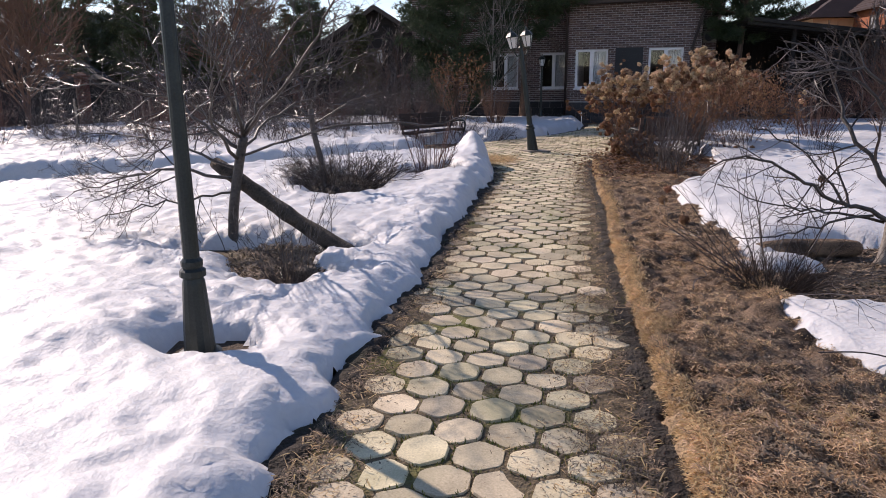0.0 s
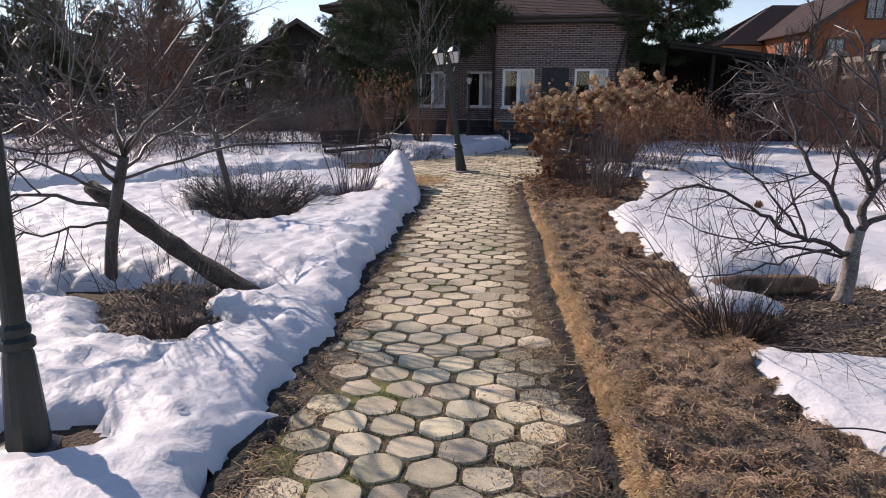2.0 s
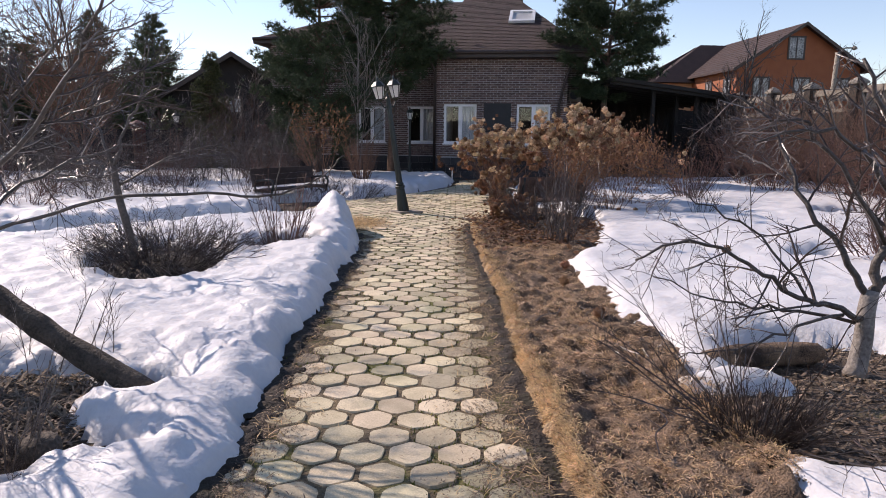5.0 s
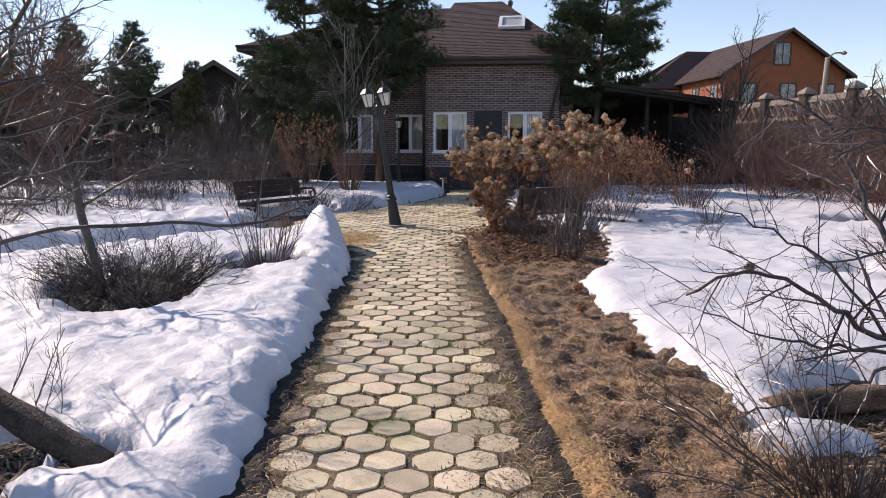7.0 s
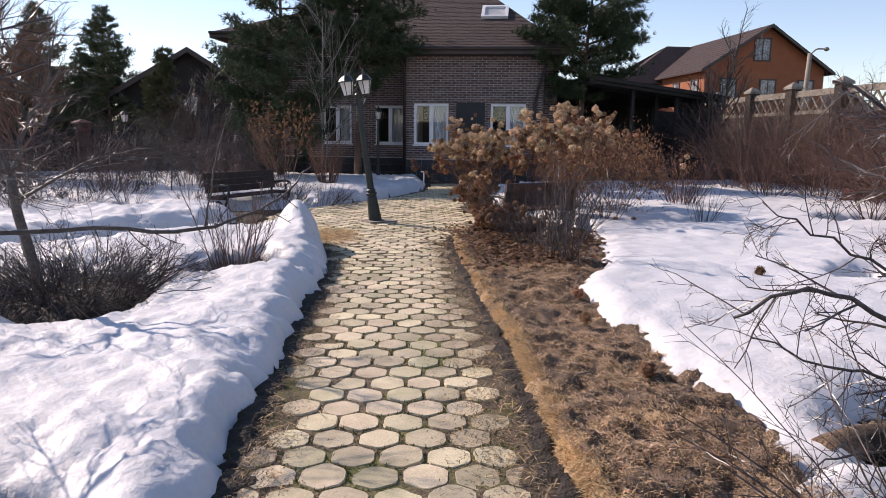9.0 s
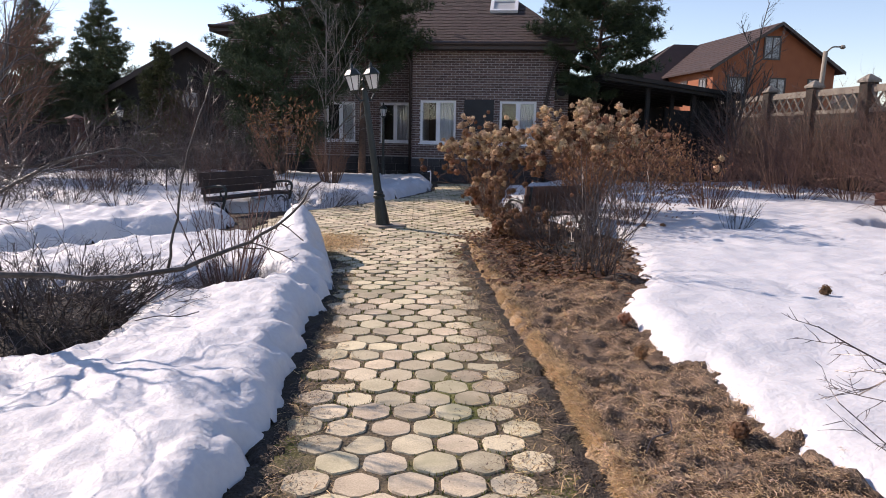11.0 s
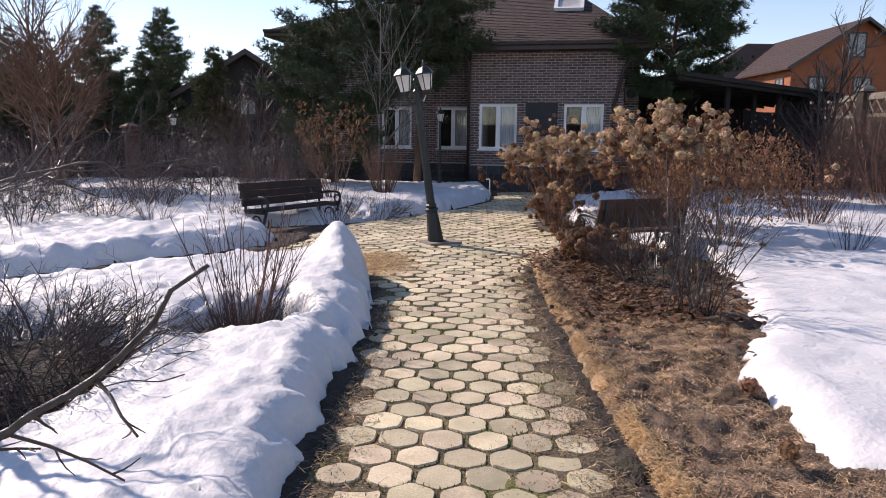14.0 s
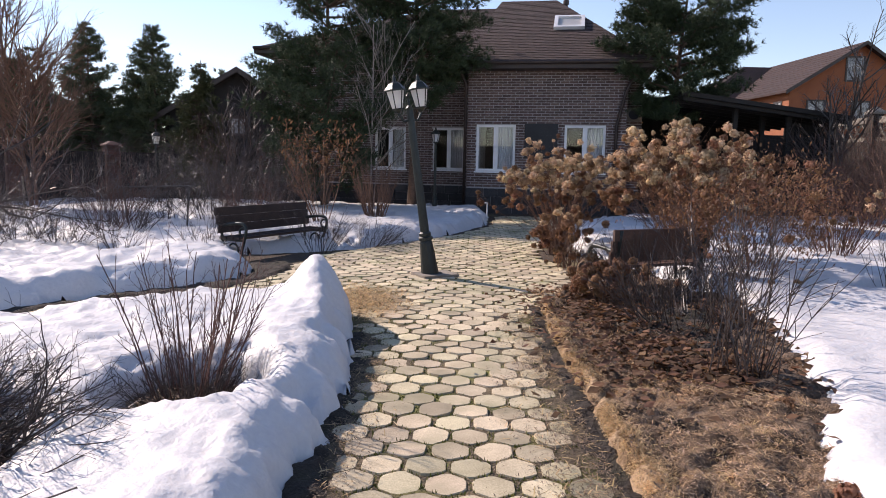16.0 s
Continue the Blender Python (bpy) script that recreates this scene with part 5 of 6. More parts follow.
def bare_tree(base, height, seed, label, bark, twig, spec=None, r0=0.06, lean=0.15):
    r = random.Random(seed)
    ob = thing("bare_tree", Matrix.Translation(base), label, "tree")
    tb, wb = Bag(), Bag()
    spec = spec or [(16, 0.42, 42, 0.03, 0.03), (7, 0.42, 36, 0.09, 0.05), (4, 0.5, 34, 0.12, 0.04), (0, 0, 0, 0.14, 0.03)]
    for s in range(2):
        d = Vector((r.uniform(-lean, lean), r.uniform(-lean, lean), 1))
        grow([tb, tb, wb], (0.08 * s, 0, -0.05), d, height * (1 - 0.2 * s), r0 * (1 - 0.25 * s), 0, spec, r)
    part("trunk", tb, bark, ob, smooth=True)
    part("crown", wb, twig, ob, kind="stuff")


bare_tree((1.5, 24.6, 0.1), 4.9, 101, "slim bare tree with pale grey branches", M_BARK_PALE, M_BARK_PALE, r0=0.026)
bare_tree((-6.7, 24.4, 0.0), 4.6, 102, "bare tree with a dense tan twig crown", M_TWIG_TAN, M_TWIG_TAN, [(30, 0.5, 42, 0.03, 0.02), (10, 0.5, 36, 0.09, 0.04), (7, 0.5, 34, 0.12, 0.04), (0, 0, 0, 0.14, 0.03)])
bare_tree((-12.4, 20.5, 0.0), 4.2, 103, "bare tree with a dense tan twig crown", M_TWIG_TAN, M_TWIG_TAN, [(30, 0.5, 42, 0.03, 0.02), (10, 0.5, 36, 0.09, 0.04), (7, 0.5, 34, 0.12, 0.04), (0, 0, 0, 0.14, 0.03)])
bare_tree((-2.3, 27.2, 0.0), 3.6, 104, "bare young tree before the fence", M_TWIG, M_TWIG)
bare_tree((14.0, 23.4, 0.0), 4.6, 105, "slim bare tree beside the carport", M_BARK, M_TWIG)


# ---- conifers ----
def conifer(name, base, height, radius, low, seed, label, needle, clumps, size, shape=1.0, lean=(0, 0), droop=0.0, gap=0.35, trunk=0.13, tuft=8, wide=0.1, even=0.55):
    """A trunk, whorls of limbs, and tufts of needles along the limbs."""
    r = random.Random(seed)
    ob = thing(name, Matrix.Translation(base), label, "tree")
    tb, nb = Bag(), Bag()
    line = [Vector((lean[0] * t * t + 0.05 * math.sin(t * 5 + seed), lean[1] * t * t, height * t - 0.05)) for t in [i / 9 for i in range(10)]]
    tb.tube(line, [trunk * (1.05 - 0.98 * i / 9) for i in range(10)], 8)
    z, ends = low, []
    while z < height * 0.985:
        t = z / height
        i = min(int(t * 9), 8)
        c = line[i].lerp(line[i + 1], t * 9 - i)
        f = (z - low) / (height - low)
        R = radius * (min(1.0, 0.5 + f * 2.2) * (1 - f) ** shape + 0.04)
        for k in range(r.randint(3, 6)):
            a = r.uniform(0, 6.283)
            L = R * r.uniform(even, 1.15)
            up = r.uniform(0.05, 0.4) - droop
            e = c + Vector((math.cos(a) * L, math.sin(a) * L, L * up))
            m = c.lerp(e, 0.5) - Vector((0, 0, L * 0.06))
            tb.tube([c, m, e], [0.022 * L + 0.006, 0.014 * L + 0.005, 0.004], 4, cap=False)
            ends.append((c, m, e, L))
        z += gap * r.uniform(0.6, 1.3)
    total = sum(x[3] for x in ends)
    for c, m, e, L in ends:
        for _ in range(max(2, int(clumps * L / total))):
            u = 0.3 + 0.7 * r.random() ** 0.7
            p = c.lerp(m, u * 2) if u < 0.5 else m.lerp(e, u * 2 - 1)
            p = p + Vector((r.gauss(0, 0.11), r.gauss(0, 0.11), r.gauss(0.02, 0.07))) * (0.5 + L * 0.45)
            axis = ((e - c).normalized() + Vector((0, 0, 0.35)) + rand_dir(r) * 0.6).normalized()
            for _k in range(tuft):
                d = (axis + rand_dir(r) * 0.95).normalized()
                w = d.cross(rand_dir(r)).normalized() * size * wide
                q = p + d * size * r.uniform(0.6, 1.15)
                nb.add([tuple(p - w), tuple(p + w), tuple(q)], [(0, 1, 2)])
    part("trunk", tb, M_PINEBARK, ob, smooth=True)
    part("crown", nb, needle, ob)
    return ob


conifer("pine_tree", (0.35, 25.9, 0), 8.0, 2.7, 0.8, 111, "large dark pine beside the brick house", M_NEEDLE, 9500, 0.19, 0.5, gap=0.24, tuft=16, wide=0.045)
conifer("pine_tree", (2.9, 26.9, 0), 9.0, 2.2, 3.1, 112, "tall dark pine shading the brick house", M_NEEDLE, 9000, 0.19, 0.35, gap=0.24, tuft=16, wide=0.045)
conifer("pine_tree", (10.3, 25.6, 0), 7.8, 2.35, 3.0, 113, "tall pine with open crown beside the carport", M_NEEDLE, 9500, 0.19, 0.42, gap=0.32, tuft=16, wide=0.045, lean=(0.6, 0))
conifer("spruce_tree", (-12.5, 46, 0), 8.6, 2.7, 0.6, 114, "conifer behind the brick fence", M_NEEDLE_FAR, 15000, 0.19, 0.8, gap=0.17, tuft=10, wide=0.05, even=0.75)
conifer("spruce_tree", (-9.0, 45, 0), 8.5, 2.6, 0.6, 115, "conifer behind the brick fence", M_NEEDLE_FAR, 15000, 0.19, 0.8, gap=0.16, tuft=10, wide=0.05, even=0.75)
conifer("thuja_tree", (-3.6, 29.0, 0), 4.6, 1.15, 0.1, 116, "dark cone-shaped thuja before the fence", M_THUJA, 5500, 0.13, 0.8, gap=0.16)
conifer("thuja_tree", (-4.0, 31.5, 0), 4.2, 1.2, 0.1, 117, "dark cone-shaped thuja behind the fence", M_THUJA, 3000, 0.14, 0.8, gap=0.18)
r = random.Random(120)
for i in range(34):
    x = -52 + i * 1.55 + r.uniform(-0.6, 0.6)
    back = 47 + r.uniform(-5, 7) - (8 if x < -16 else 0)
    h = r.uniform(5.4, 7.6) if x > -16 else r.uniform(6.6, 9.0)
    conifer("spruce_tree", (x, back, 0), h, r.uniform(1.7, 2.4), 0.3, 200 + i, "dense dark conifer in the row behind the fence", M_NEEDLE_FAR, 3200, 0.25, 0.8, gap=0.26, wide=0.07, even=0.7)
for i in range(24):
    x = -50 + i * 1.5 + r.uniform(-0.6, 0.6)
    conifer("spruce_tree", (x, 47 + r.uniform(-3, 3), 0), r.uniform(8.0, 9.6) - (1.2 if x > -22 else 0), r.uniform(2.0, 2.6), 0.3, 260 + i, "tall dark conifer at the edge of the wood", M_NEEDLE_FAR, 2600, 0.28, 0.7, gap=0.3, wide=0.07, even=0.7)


# ---- fences ----
def brick_fence():
    ob = thing("brick_fence", Matrix.Identity(4), "dark panel fence between red brick pillars", "fence", kind="structure")
    A, B = Vector((-26.55, 12.3, 0)), Vector((-1.9, 31.54, 0))
    u = (B - A).normalized()
    ang = math.degrees(math.atan2(u.y, u.x))
    n = int((B - A).length / 2.6)
    rr = random.Random(9)
    for i in range(n + 1):
        p = A + u * 2.6 * i
        m = pose(p.x, p.y, 0, 0, 0, ang)
        b = Bag()
        for row in range(23):
            for k in range(2):
                o = 0.0 if row % 2 else 0.06
                b.box(-0.19 + k * (0.19 + o) + (0.002 if k else 0), -0.19, row * 0.079, (-0.002 + o if k == 0 else 0.19), 0.19, row * 0.079 + 0.07, m)
        pil = part("pillar", b, M_REDBRICK, ob, "red brick pillar")
        cb = Bag()
        cb.lathe([(0.34, 1.82), (0.34, 1.87), (0.05, 1.98)], 4, m, turn=math.pi / 4)
        part("cap", cb, M_REDBRICK, pil)
        if i < n:
            b = Bag()
            for k in range(14):
                x = 0.2 + k * 0.1575
                b.box(x, -0.02 + 0.012 * (k % 2), 0.08, x + 0.149, 0.0 + 0.012 * (k % 2), 1.66, m)
            b.box(0.195, 0.014, 0.35, 2.405, 0.05, 0.41, m)
            b.box(0.195, 0.014, 1.4, 2.405, 0.05, 1.46, m)
            part("panel", b, M_DARKWOOD, ob, "dark vertical metal boards")


brick_fence()


def stone_fence():
    ob = thing("stone_fence", Matrix.Identity(4), "tall stone fence with lattice top and capped posts", "fence", kind="structure")
    A, B, pitch = Vector((17.92, 30.8, 0)), Vector((15.2, 3.0, 0)), 2.4
    u = (B - A).normalized()
    ang = math.degrees(math.atan2(u.y, u.x))
    n = int((B - A).length / pitch)
    for i in range(n + 1):
        p = A + u * pitch * i
        m = pose(p.x, p.y, 0, 0, 0, ang)
        b = Bag()
        b.box(-0.17, -0.17, 0, 0.17, 0.17, 3.3, m)
        post = part("post", b, M_CONCRETE_DARK, ob)
        b = Bag()
        b.lathe([(0.31, 3.3), (0.31, 3.36), (0.27, 3.4), (0.04, 3.54)], 4, m, turn=math.pi / 4)
        part("cap", b, M_CONCRETE, post, "pale concrete cap")
        if i < n:
            b = Bag()
            b.box(0.172, -0.06, 0, pitch - 0.172, 0.06, 2.45, m)
            part("panel", b, M_CONCRETE_DARK, ob)
            b = Bag()
            b.box(0.172, -0.05, 2.452, pitch - 0.172, 0.05, 2.57, m)
            b.box(0.172, -0.05, 3.02, pitch - 0.172, 0.05, 3.22, m)
            for k in range(5):
                x = 0.19 + k * 0.405
                for q in (0, 1):
                    a, c = (x, x + 0.385) if q else (x + 0.385, x)
                    b.tube([m @ Vector((a, 0.02 * q, 2.56)), m @ Vector((c, 0.02 * q, 3.03))], [0.035, 0.035], 4)
            part("lattice", b, M_CONCRETE, ob, "pale diagonal lattice")


stone_fence()

# Unseen dark wall behind the camera, added to darken the window reflections.
b = Bag()
for k in range(60):
    b.box(-30 + k, -17.6 + 0.03 * (k % 2), -0.02, -29.01 + k, -17.5 + 0.03 * (k % 2), 3.4)
tagged(part("fence_behind", b, M_DARKWOOD), "unseen dark board wall added to darken window reflections", "fence", kind="structure")

# ---- carport ----
cp = thing("carport", pose(10.6, 24.7, 0, 0, 0, -6), "dark open carport with a sloping roof on posts", "carport")
b = Bag()
R1 = pose(0, 0, 3.48, 0, 6.8, 0)
b.box(-0.5, -0.5, -0.06, 4.4, 5.6, 0.06, R1)
part("roof", b, M_DARKWOOD, cp)
for k in range(9):
    b = Bag()
    b.box(-0.45, -0.4 + k * 0.7, -0.17, 4.3, -0.33 + k * 0.7, -0.063, R1)
    part("rafter", b, M_DARKWOOD, cp)
for x, y in ((1.2, 0.0), (2.3, 0.6), (2.75, 0.0), (3.9, 0.0), (4.2, 5.2), (0.2, 5.2), (2.8, 5.2)):
    b = Bag()
    b.box(x - 0.06, y - 0.06, -0.02, x + 0.06, y + 0.06, 3.33 - 0.119 * x)
    part("post", b, M_DARKWOOD, cp)
for k in range(9):
    b = Bag()
    b.box(2.9 + k * 0.15, 0.14, 0.02, 3.04 + k * 0.15, 0.17, 3.2 - 0.119 * (2.9 + k * 0.15))
    part("side_board", b, M_DARKWOOD, cp)
for k in range(44):
    b = Bag()
    b.box(-0.2 + k * 0.16, 5.4, 0.02, -0.045 + k * 0.16, 5.43, max(2.75, 3.36 - 0.019 * k))
    part("back_board", b, M_DARKWOOD, cp)


# ---- neighbouring houses ----
def far_window(parent, m, x, z, w, h, y=0.0):
    b = Bag()
    f = 0.13
    b.box(x - w / 2, y - 0.06, z - h / 2, x - w / 2 + f, y - 0.004, z + h / 2, m)
    b.box(x + w / 2 - f, y - 0.06, z - h / 2, x + w / 2, y - 0.004, z + h / 2, m)
    b.box(x - w / 2 + f, y - 0.06, z + h / 2 - f, x + w / 2 - f, y - 0.004, z + h / 2, m)
    b.box(x - w / 2 + f, y - 0.06, z - h / 2, x + w / 2 - f, y - 0.004, z - h / 2 + f, m)
    b.box(x - 0.035, y - 0.06, z - h / 2 + f, x + 0.035, y - 0.004, z + h / 2 - f, m)
    wn = part("window", b, M_DARKTRIM, parent)
    g = Bag()
    g.box(x - w / 2 + f, y - 0.03, z - h / 2 + f, x - 0.036, y - 0.02, z + h / 2 - f, m)
    part("pane", g, M_PANE, wn)
    g = Bag()
    g.box(x + 0.036, y - 0.03, z - h / 2 + f, x + w / 2 - f, y - 0.02, z + h / 2 - f, m)
    part("pane", g, M_PANE, wn)


M_PANE = surf("net_curtained_pane", (0.03, 0.032, 0.036), (0.42, 0.42, 0.43), 1.4, 0.12, 0.0, 9)


def gable_house(m, w, d, wall_h, apex, label, wall, roofm, windows, over=0.6, edge=None):
    ob = thing("neighbour_house", m, label, "house")
    b = Bag()
    b.v = [(0, 0, 0), (w, 0, 0), (w, 0, wall_h), (w / 2, 0, apex), (0, 0, wall_h), (0, d, 0), (w, d, 0), (w, d, wall_h), (w / 2, d, apex), (0, d, wall_h)]
    b.f = [(0, 1, 2, 3, 4), (6, 5, 9, 8, 7), (1, 6, 7, 2), (5, 0, 4, 9)]
    part("wall", b, wall, ob)
    b = Bag()
    k = (apex - wall_h) / (w / 2)
    z0, n = wall_h - over * k, 14
    line = [(-over, z0)]
    for i in range(n):
        t0, t1 = i / n, (i + 1) / n
        line += [(-over + (w / 2 + over) * t0, z0 + (apex - z0) * t0 + 0.16), (-over + (w / 2 + over) * t1, z0 + (apex - z0) * t1 + 0.12)]
    line += [(w - x, z) for x, z in reversed(line[:-1])] + [(w / 2, apex - 0.02)]
    c = len(line)
    b.v = [(x, -over, z) for x, z in line] + [(x, d + over, z) for x, z in line]
    b.f = [(i, c + i, c + (i + 1) % c, (i + 1) % c) for i in range(c)]
    h = c // 2
    b.f += [tuple(range(0, h)) + (c - 1,), tuple(range(h - 1, c)), tuple(c + i for i in (c - 1, *reversed(range(0, h)))), tuple(c + i for i in reversed(range(h - 1, c)))]
    part("roof", b, roofm, ob)
    b = Bag()
    for s in (0, 1):
        x0 = -over if s == 0 else w + over
        z0 = wall_h - over * k
        b.add([(x0, -over - 0.03, z0 - 0.12), (w / 2, -over - 0.03, apex - 0.12), (w / 2, -over - 0.03, apex + 0.16), (x0, -over - 0.03, z0 + 0.18)], [(0, 1, 2, 3)])
    part("bargeboard", b, edge or M_DARKTRIM, ob)
    for x, z, ww, hh in windows:
        far_window(ob, Matrix.Identity(4), x, z, ww, hh)
    return ob


orange = gable_house(pose(34.4, 54.63, 0, 0, 0, -6.2), 10.6, 12.6, 7.65, 11.05, "two-storey orange brick house with a brown gable roof", M_ORANGE, M_ROOF_RED, [(4.9, 9.2, 1.5, 1.9), (2.1, 5.9, 1.5, 1.9), (5.6, 5.9, 1.5, 1.9), (9.0, 5.9, 1.5, 1.9), (2.1, 2.3, 1.5, 1.9), (5.6, 2.3, 1.5, 1.9)])
b = Bag()
b.box(-3.4, 8.6, 0, -0.01, 16.4, 6.9)
part("wing", b, M_ORANGE_SUNLIT, orange, "side wing of orange brick in a sunlit tone")
SIDE = pose(0, 0, 0, 0, 0, -90)
for y in (1.6, 5.0):
    far_window(orange, SIDE, -y, 5.9, 1.3, 1.8)
far_window(orange, Matrix.Identity(4), -1.8, 5.2, 1.2, 1.7, 8.6)
b = Bag()
b.v = [(-4.1, 7.9, 6.95), (5.3, 7.9, 6.95), (5.3, 17.1, 6.95), (-4.1, 17.1, 6.95), (2.3, 12.5, 11.0), (5.3, 12.5, 11.0)]
b.f = [(0, 1, 5, 4), (3, 0, 4), (2, 3, 4, 5), (1, 2, 5), (3, 2, 1, 0)]
part("wing_roof", b, M_ROOF_RED, orange)
b = Bag()
for k in range(12):
    u = (k + 0.5) / 12
    b.tube([(-4.1, 7.9 + 9.2 * u, 6.99), Vector((-4.1, 7.9 + 9.2 * u, 6.99)).lerp(Vector((2.3, 12.5, 11.04)), 1 - abs(2 * u - 1))], [0.05, 0.05], 4)
part("seams", b, M_ROOF_RED, orange, "standing seams of the metal roof", kind="stuff")
gable_house(pose(-8.0, 43.0, 0, 0, 0, 0), 7.2, 9, 3.7, 5.95, "dark house with a grey gable roof behind trees", M_DARKWOOD, M_ROOF_GREY, [(3.6, 3.2, 1.0, 1.0)])
gable_house(pose(-34.0, 31.0, 0, 0, 0, 12), 15.0, 9, 2.2, 7.2, "dark timber house with a pale roof edge", M_DARKWOOD, M_ROOF_GREY, [(11.5, 1.7, 1.4, 1.0)], edge=M_WHITE_METAL)
gable_house(pose(52.0, 62.0, 0, 0, 0, 20), 10.0, 10, 5.2, 7.2, "far grey-roofed house beyond the fence", M_CONCRETE, M_ROOF_GREY, [])

# ---- small things ----
up = thing("utility_pole", pose(25.9, 33.5, 0, 0, 3, 0), "pale weathered wooden pole with a small lamp", "utility pole")
b = Bag()
b.tube([(0, 0, -0.05), (0.05, 0, 3), (0, 0, 6.0)], [0.15, 0.13, 0.11], 8)
part("mast", b, M_STAKE, up, smooth=True)
b = Bag()
b.tube(smooth_line([(0, 0, 5.9), (0.25, -0.1, 6.2), (0.6, -0.2, 6.25)]), [0.04] * 9, 6)
arm = part("arm", b, M_CONCRETE, up)
b = Bag()
b.lathe([(0.05, -0.1), (0.14, -0.04), (0.1, 0.06), (0.03, 0.1)], 10, Matrix.Translation((0.72, -0.24, 6.25)))
part("lamp_head", b, M_CONCRETE, arm)
MOUND = [(3.62 + 0.34 * math.cos(a * 0.7), 10.35 + 0.24 * math.sin(a * 0.7)) for a in range(9)]
tagged(sheet("dark_mound", MOUND, 0.03, 0.17, 0.22, M_GROUND, edge=0.05, rough=0.06, seed=9.5), "dark soil mound beside the snow's edge", "soil")
r = random.Random(131)
for x, y, z in ((5.53, 13.33, 0.21), (5.84, 13.31, 0.21), (5.0, 9.2, 0.17), (3.3, 9.9, 0.1), (2.6, 8.1, 0.09), (2.45, 6.9, 0.09), (2.9, 8.9, 0.09), (3.0, 11.9, 0.09)):
    h = new("fallen_flower_head", r.choice(HEADS_RED))
    s = r.uniform(0.6, 0.95)
    h.matrix_world = Matrix.Translation((x, y, z + 0.03)) @ Euler((r.uniform(0, 6), r.uniform(0, 6), 0)).to_matrix().to_4x4() @ Matrix.Diagonal((s, s, s, 1))
    tagged(h, "rusty fallen hydrangea head lying on the ground", "flower head", "fallen flower heads")
for x, y, z, a, L in ((-0.62, 8.9, 0.25, 10, 0.4), (2.75, 4.0, 0.13, -15, 0.3), (1.75, 4.6, 0.1, 60, 0.5), (2.0, 3.5, 0.1, -20, 0.6), (1.9, 6.8, 0.1, 40, 0.4)):
    b = Bag()
    b.tube(smooth_line([(0, 0, 0), (L * 0.35, L * 0.05, 0.015), (L * 0.7, -L * 0.04, 0.01), (L, L * 0.08, 0.02)]), [0.004] * 13, 5)
    b.tube([(L * 0.5, 0, 0.012), (L * 0.68, L * 0.16, 0.02)], [0.003, 0.0015], 4)
    tw = tagged(part("fallen_twig", b, M_TWIG), "thin dark twig fallen on the ground", "twig", "fallen twigs")
    tw.matrix_world = pose(x, y, z, 0, 0, a)
b = Bag()
b.tube(smooth_line([(-0.42, -0.05, 0.03), (-0.1, 0.0, 0.045), (0.3, 0.0, 0.04), (0.45, 0.03, 0.03)]), [0.075, 0.082, 0.08, 0.085, 0.08, 0.078, 0.08, 0.082, 0.08, 0.075, 0.07, 0.07, 0.06], 9)
edge = tagged(part("border_log", b, M_TURF, smooth=True), "mossy half-buried log edging the bed", "log")
edge.location = (3.15, 5.9, 0.02)
r = random.Random(140)
for x, y, h, tilt in ((-7.6, 22.4, 1.0, 3), (-8.3, 19.6, 1.1, -2), (-6.4, 19.0, 0.9, 4), (-9.6, 22.0, 1.2, 2), (-11.4, 17.4, 1.2, -3), (-12.8, 15.6, 1.3, 2), (-9.0, 17.0, 1.2, 1), (-6.9, 24.4, 1.0, -4)):
    b = Bag()
    b.tube([(0, 0, -0.05), (0.01, 0, h * 0.5), (0, 0.01, h)], [0.03, 0.028, 0.025], 7)
    s = part("garden_stake", b, M_STAKE, smooth=False)
    s.matrix_world = pose(x, y, 0, tilt, tilt * 0.7, 0)
    tagged(s, "grey wooden stake standing in snow", "stake", "garden stakes")
b = Bag()
b.tube(smooth_line([(0, 0, -0.02), (0, 0, 0.42), (-0.03, 0, 0.46), (-0.1, 0, 0.45)]), [0.018] * 13, 8)
tap = tagged(part("garden_tap", b, M_WHITE_METAL, smooth=True), "white standpipe tap in the snow by the path", "tap")
tap.location = (4.7, 24.6, 0.0)
b = Bag()
b.tube([(-0.1, 0.1, 0.95), (1.3, 0.14, 1.0)], [0.018, 0.016], 6)
b.tube([(0, 0.08, 0.97), (0.12, 0, -0.05)], [0.016, 0.018], 6)
b.tube([(1.15, 0.12, 1.0), (1.1, 0, -0.05)], [0.016, 0.018], 6)
tr = tagged(part("plant_frame", b, M_BARK), "thin wooden support frame round a shrub", "plant support")
tr.location = (-3.2, 19.6, 0)
st = thing("block_stack", pose(12.6, 15.9, 0.05, 0, 0, 15), "low stack of reddish blocks under bare shrubs", "blocks")
for k in range(3):
    for j in range(6):
        b = Bag()
        b.box(j * 0.32, 0, k * 0.155, j * 0.32 + 0.29, 0.3, 0.145 + k * 0.155)
        part("block", b, M_REDBRICK, st)
b = Bag()
b.v = [(-120, 160, 0), (-40, 170, 0), (-40, 170, 9), (-70, 168, 17), (-100, 164, 21), (-120, 160, 22)]
b.f = [(0, 1, 2, 3, 4, 5)]
tagged(part("backdrop", b, M_HILL), "far wooded hillside", "hill", kind="structure")

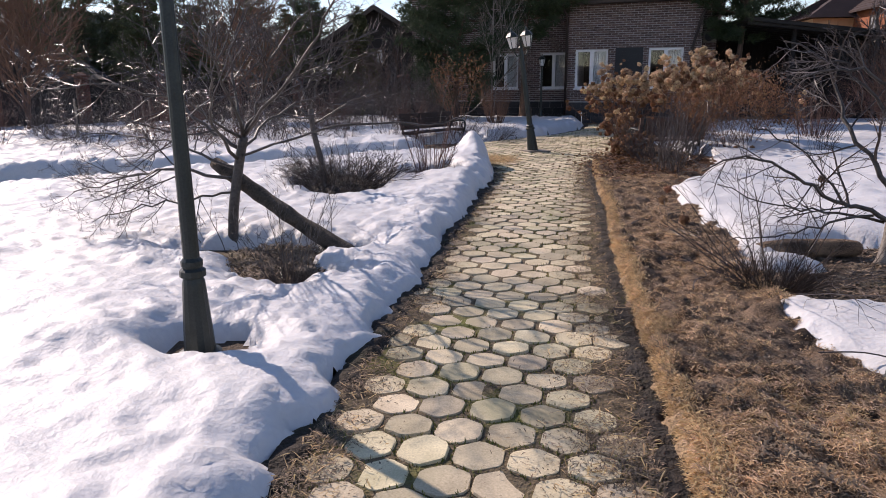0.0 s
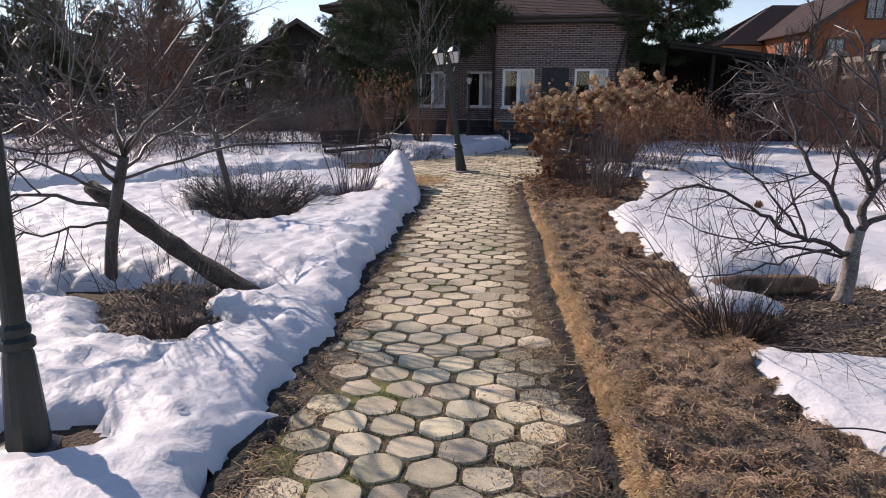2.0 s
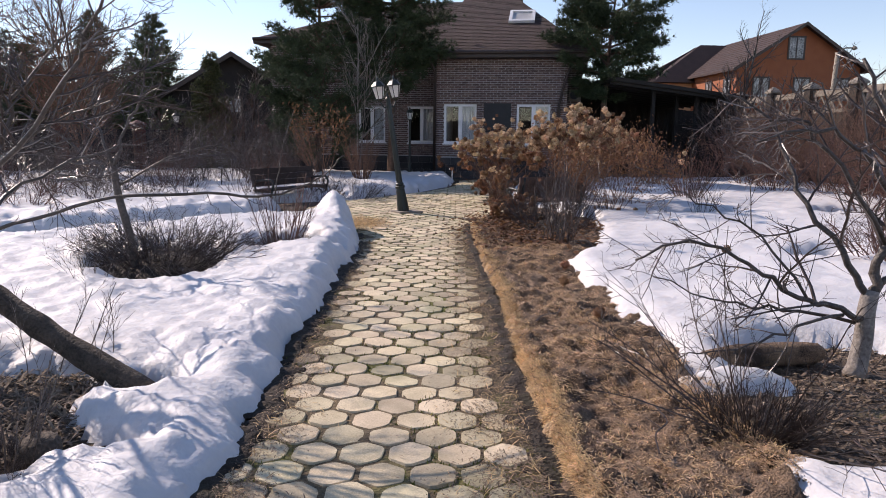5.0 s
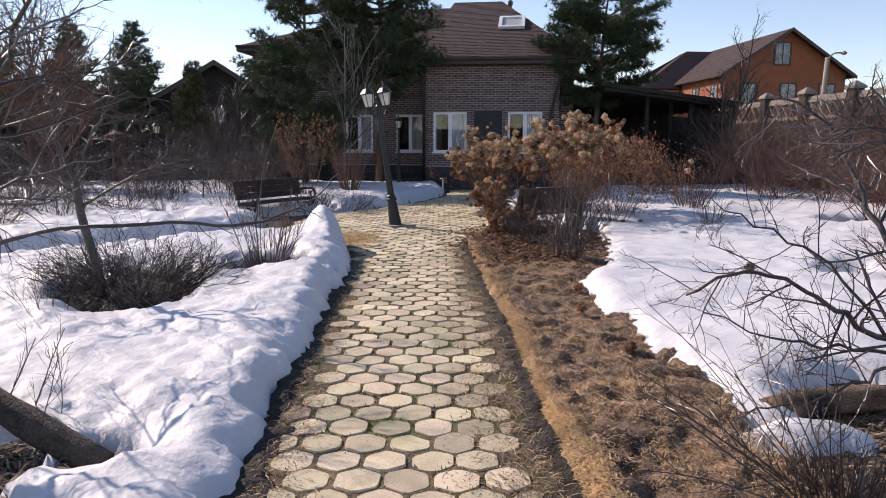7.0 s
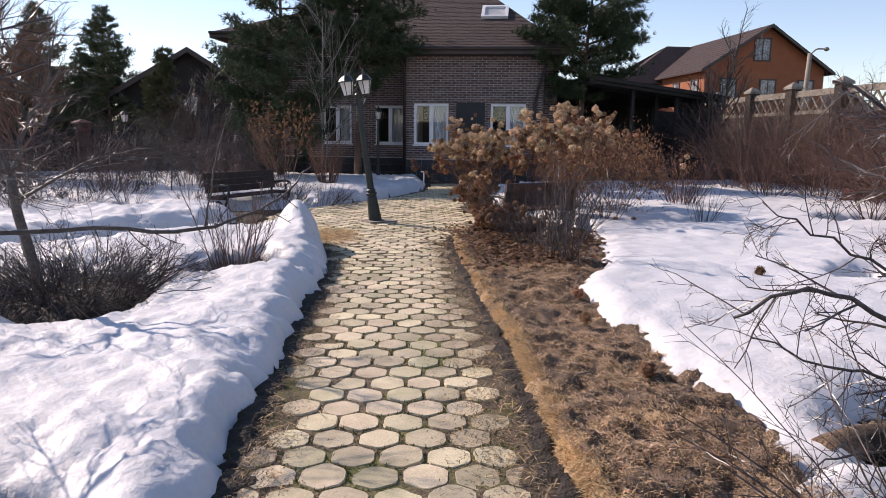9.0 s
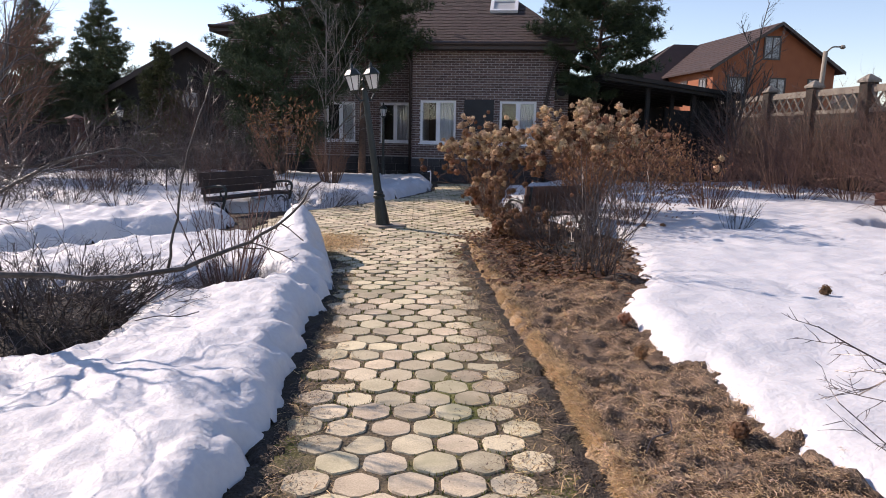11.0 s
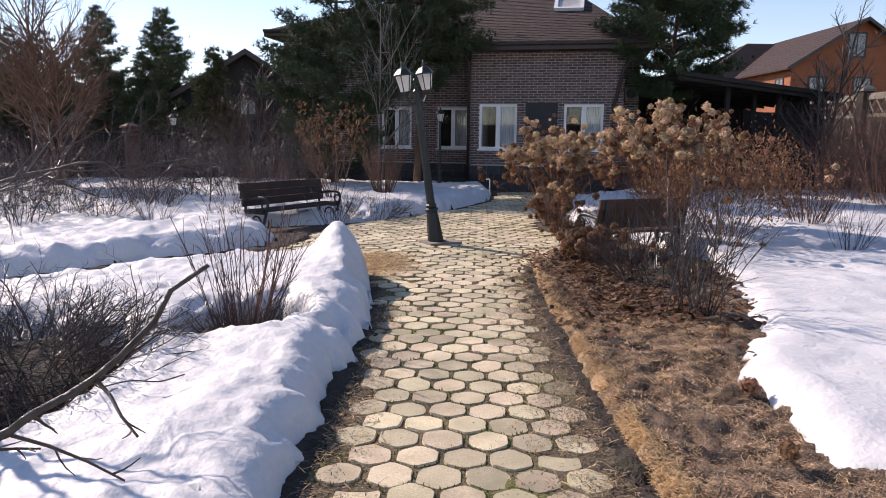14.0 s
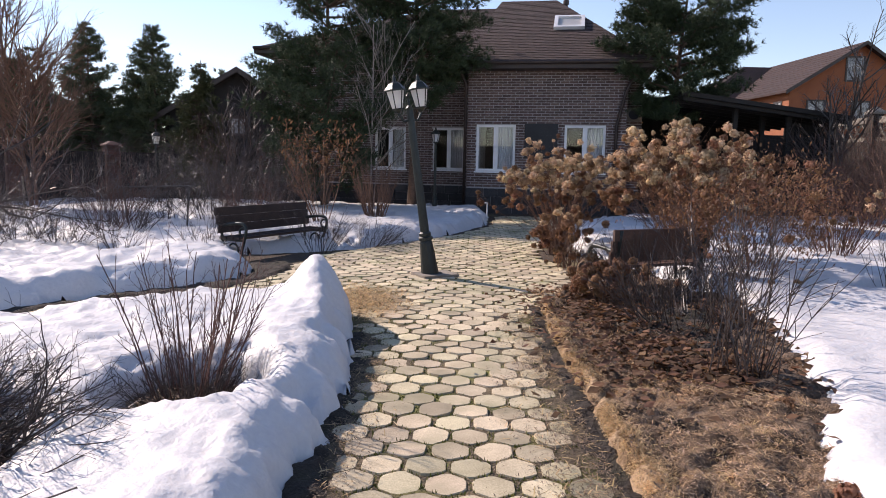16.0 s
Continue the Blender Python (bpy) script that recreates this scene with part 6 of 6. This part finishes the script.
# ---- pavers, last ----
def hexagon(seed, R=0.1245, h=0.022):
    """A worn six-sided paver with rounded corners and a slightly hollowed, sloping rim."""
    r = random.Random(seed)
    bag = Bag()
    c = []
    for k in range(6):
        a, j = radians(90 + 60 * k), R * (1 + r.uniform(-0.085, 0.01))
        c.append(Vector((j * math.cos(a), j * math.sin(a))))
    o = []
    for k in range(6):
        q = r.uniform(0.08, 0.2)
        o += [c[k].lerp(c[k - 1], q), c[k].lerp(c[(k + 1) % 6], r.uniform(0.08, 0.2))]
    bag.v = [(p.x, p.y, -h) for p in o] + [(p.x * 0.94, p.y * 0.94, r.uniform(-0.003, 0.0)) for p in o]
    bag.f = [tuple(range(12, 24))] + [(k, (k + 1) % 12, 12 + (k + 1) % 12, 12 + k) for k in range(12)]
    return bag


HEXBAGS = [hexagon(300 + i) for i in range(8)]
HEXES = [b.mesh("paver", M_PAVER) for b in HEXBAGS]
r = random.Random(310)
PITCH, TURNED = 0.224, radians(-11.2)
ct, st_ = math.cos(TURNED), math.sin(TURNED)
spots = []
for row in range(-2, 150):
    for col in range(-40, 46):
        u, v = (col + 0.5 * (row % 2)) * PITCH, row * PITCH * 0.866
        spots.append((-0.28 + u * ct - v * st_, 0.02 + u * st_ + v * ct))
S = np.array(spots)
DI = inside_distance(S[:, 0], S[:, 1], PAVED)
far = Bag()
count = 0
chosen = [(y, x, d) for (x, y), d in zip(spots, DI) if d > (0.05 if y < 13 else -0.02)]
chosen.sort()
for y, x, d in chosen:
    edge_in = d < 0.16 and y < 13
    if y < 1.2 or (edge_in and r.random() < 0.22):
        continue
    sunk = r.uniform(-0.005, 0.005) - (r.uniform(0.0, 0.02) if edge_in else 0)
    m = Matrix.Translation((x + r.gauss(0, 0.004), y + r.gauss(0, 0.004), 0.004 + sunk)) @ Euler((r.gauss(0, 0.026), r.gauss(0, 0.026), TURNED + r.gauss(0, 0.02) + r.randrange(6) * math.pi / 3)).to_matrix().to_4x4()
    k = r.randrange(8)
    if count < 300 and y > 1.4:
        ob = new("paver", HEXES[k])
        ob.parent = pavement
        ob.matrix_basis = m
        count += 1
    else:
        far.add([tuple(m @ Vector(p)) for p in HEXBAGS[k].v], HEXBAGS[k].f)
part("pavers", far, M_PAVER_FAR, pavement, kind="stuff")
mo = Bag()
r2 = random.Random(320)
for _ in range(34000):
    y, x, d = r2.choice(chosen)
    if d < 0.05 or noise.noise(Vector((x * 1.3, y * 1.3, 4))) < -0.05:
        continue
    a = radians(30 + 60 * r2.randrange(6)) + TURNED
    R = PITCH * 0.5
    t = r2.uniform(-0.06, 0.06)
    px, py = x + R * math.cos(a) - t * math.sin(a), y + R * math.sin(a) + t * math.cos(a)
    h, q = r2.uniform(0.006, 0.02), r2.uniform(0, 6.28)
    w = 0.006
    mo.add([(px - w * math.cos(q), py - w * math.sin(q), -0.012), (px + w * math.cos(q), py + w * math.sin(q), -0.012), (px + r2.gauss(0, 0.007), py + r2.gauss(0, 0.007), h)], [(0, 1, 2)])
tagged(part("moss", mo, M_MOSS), "green moss tufts in the paver joints", "moss", kind="stuff")
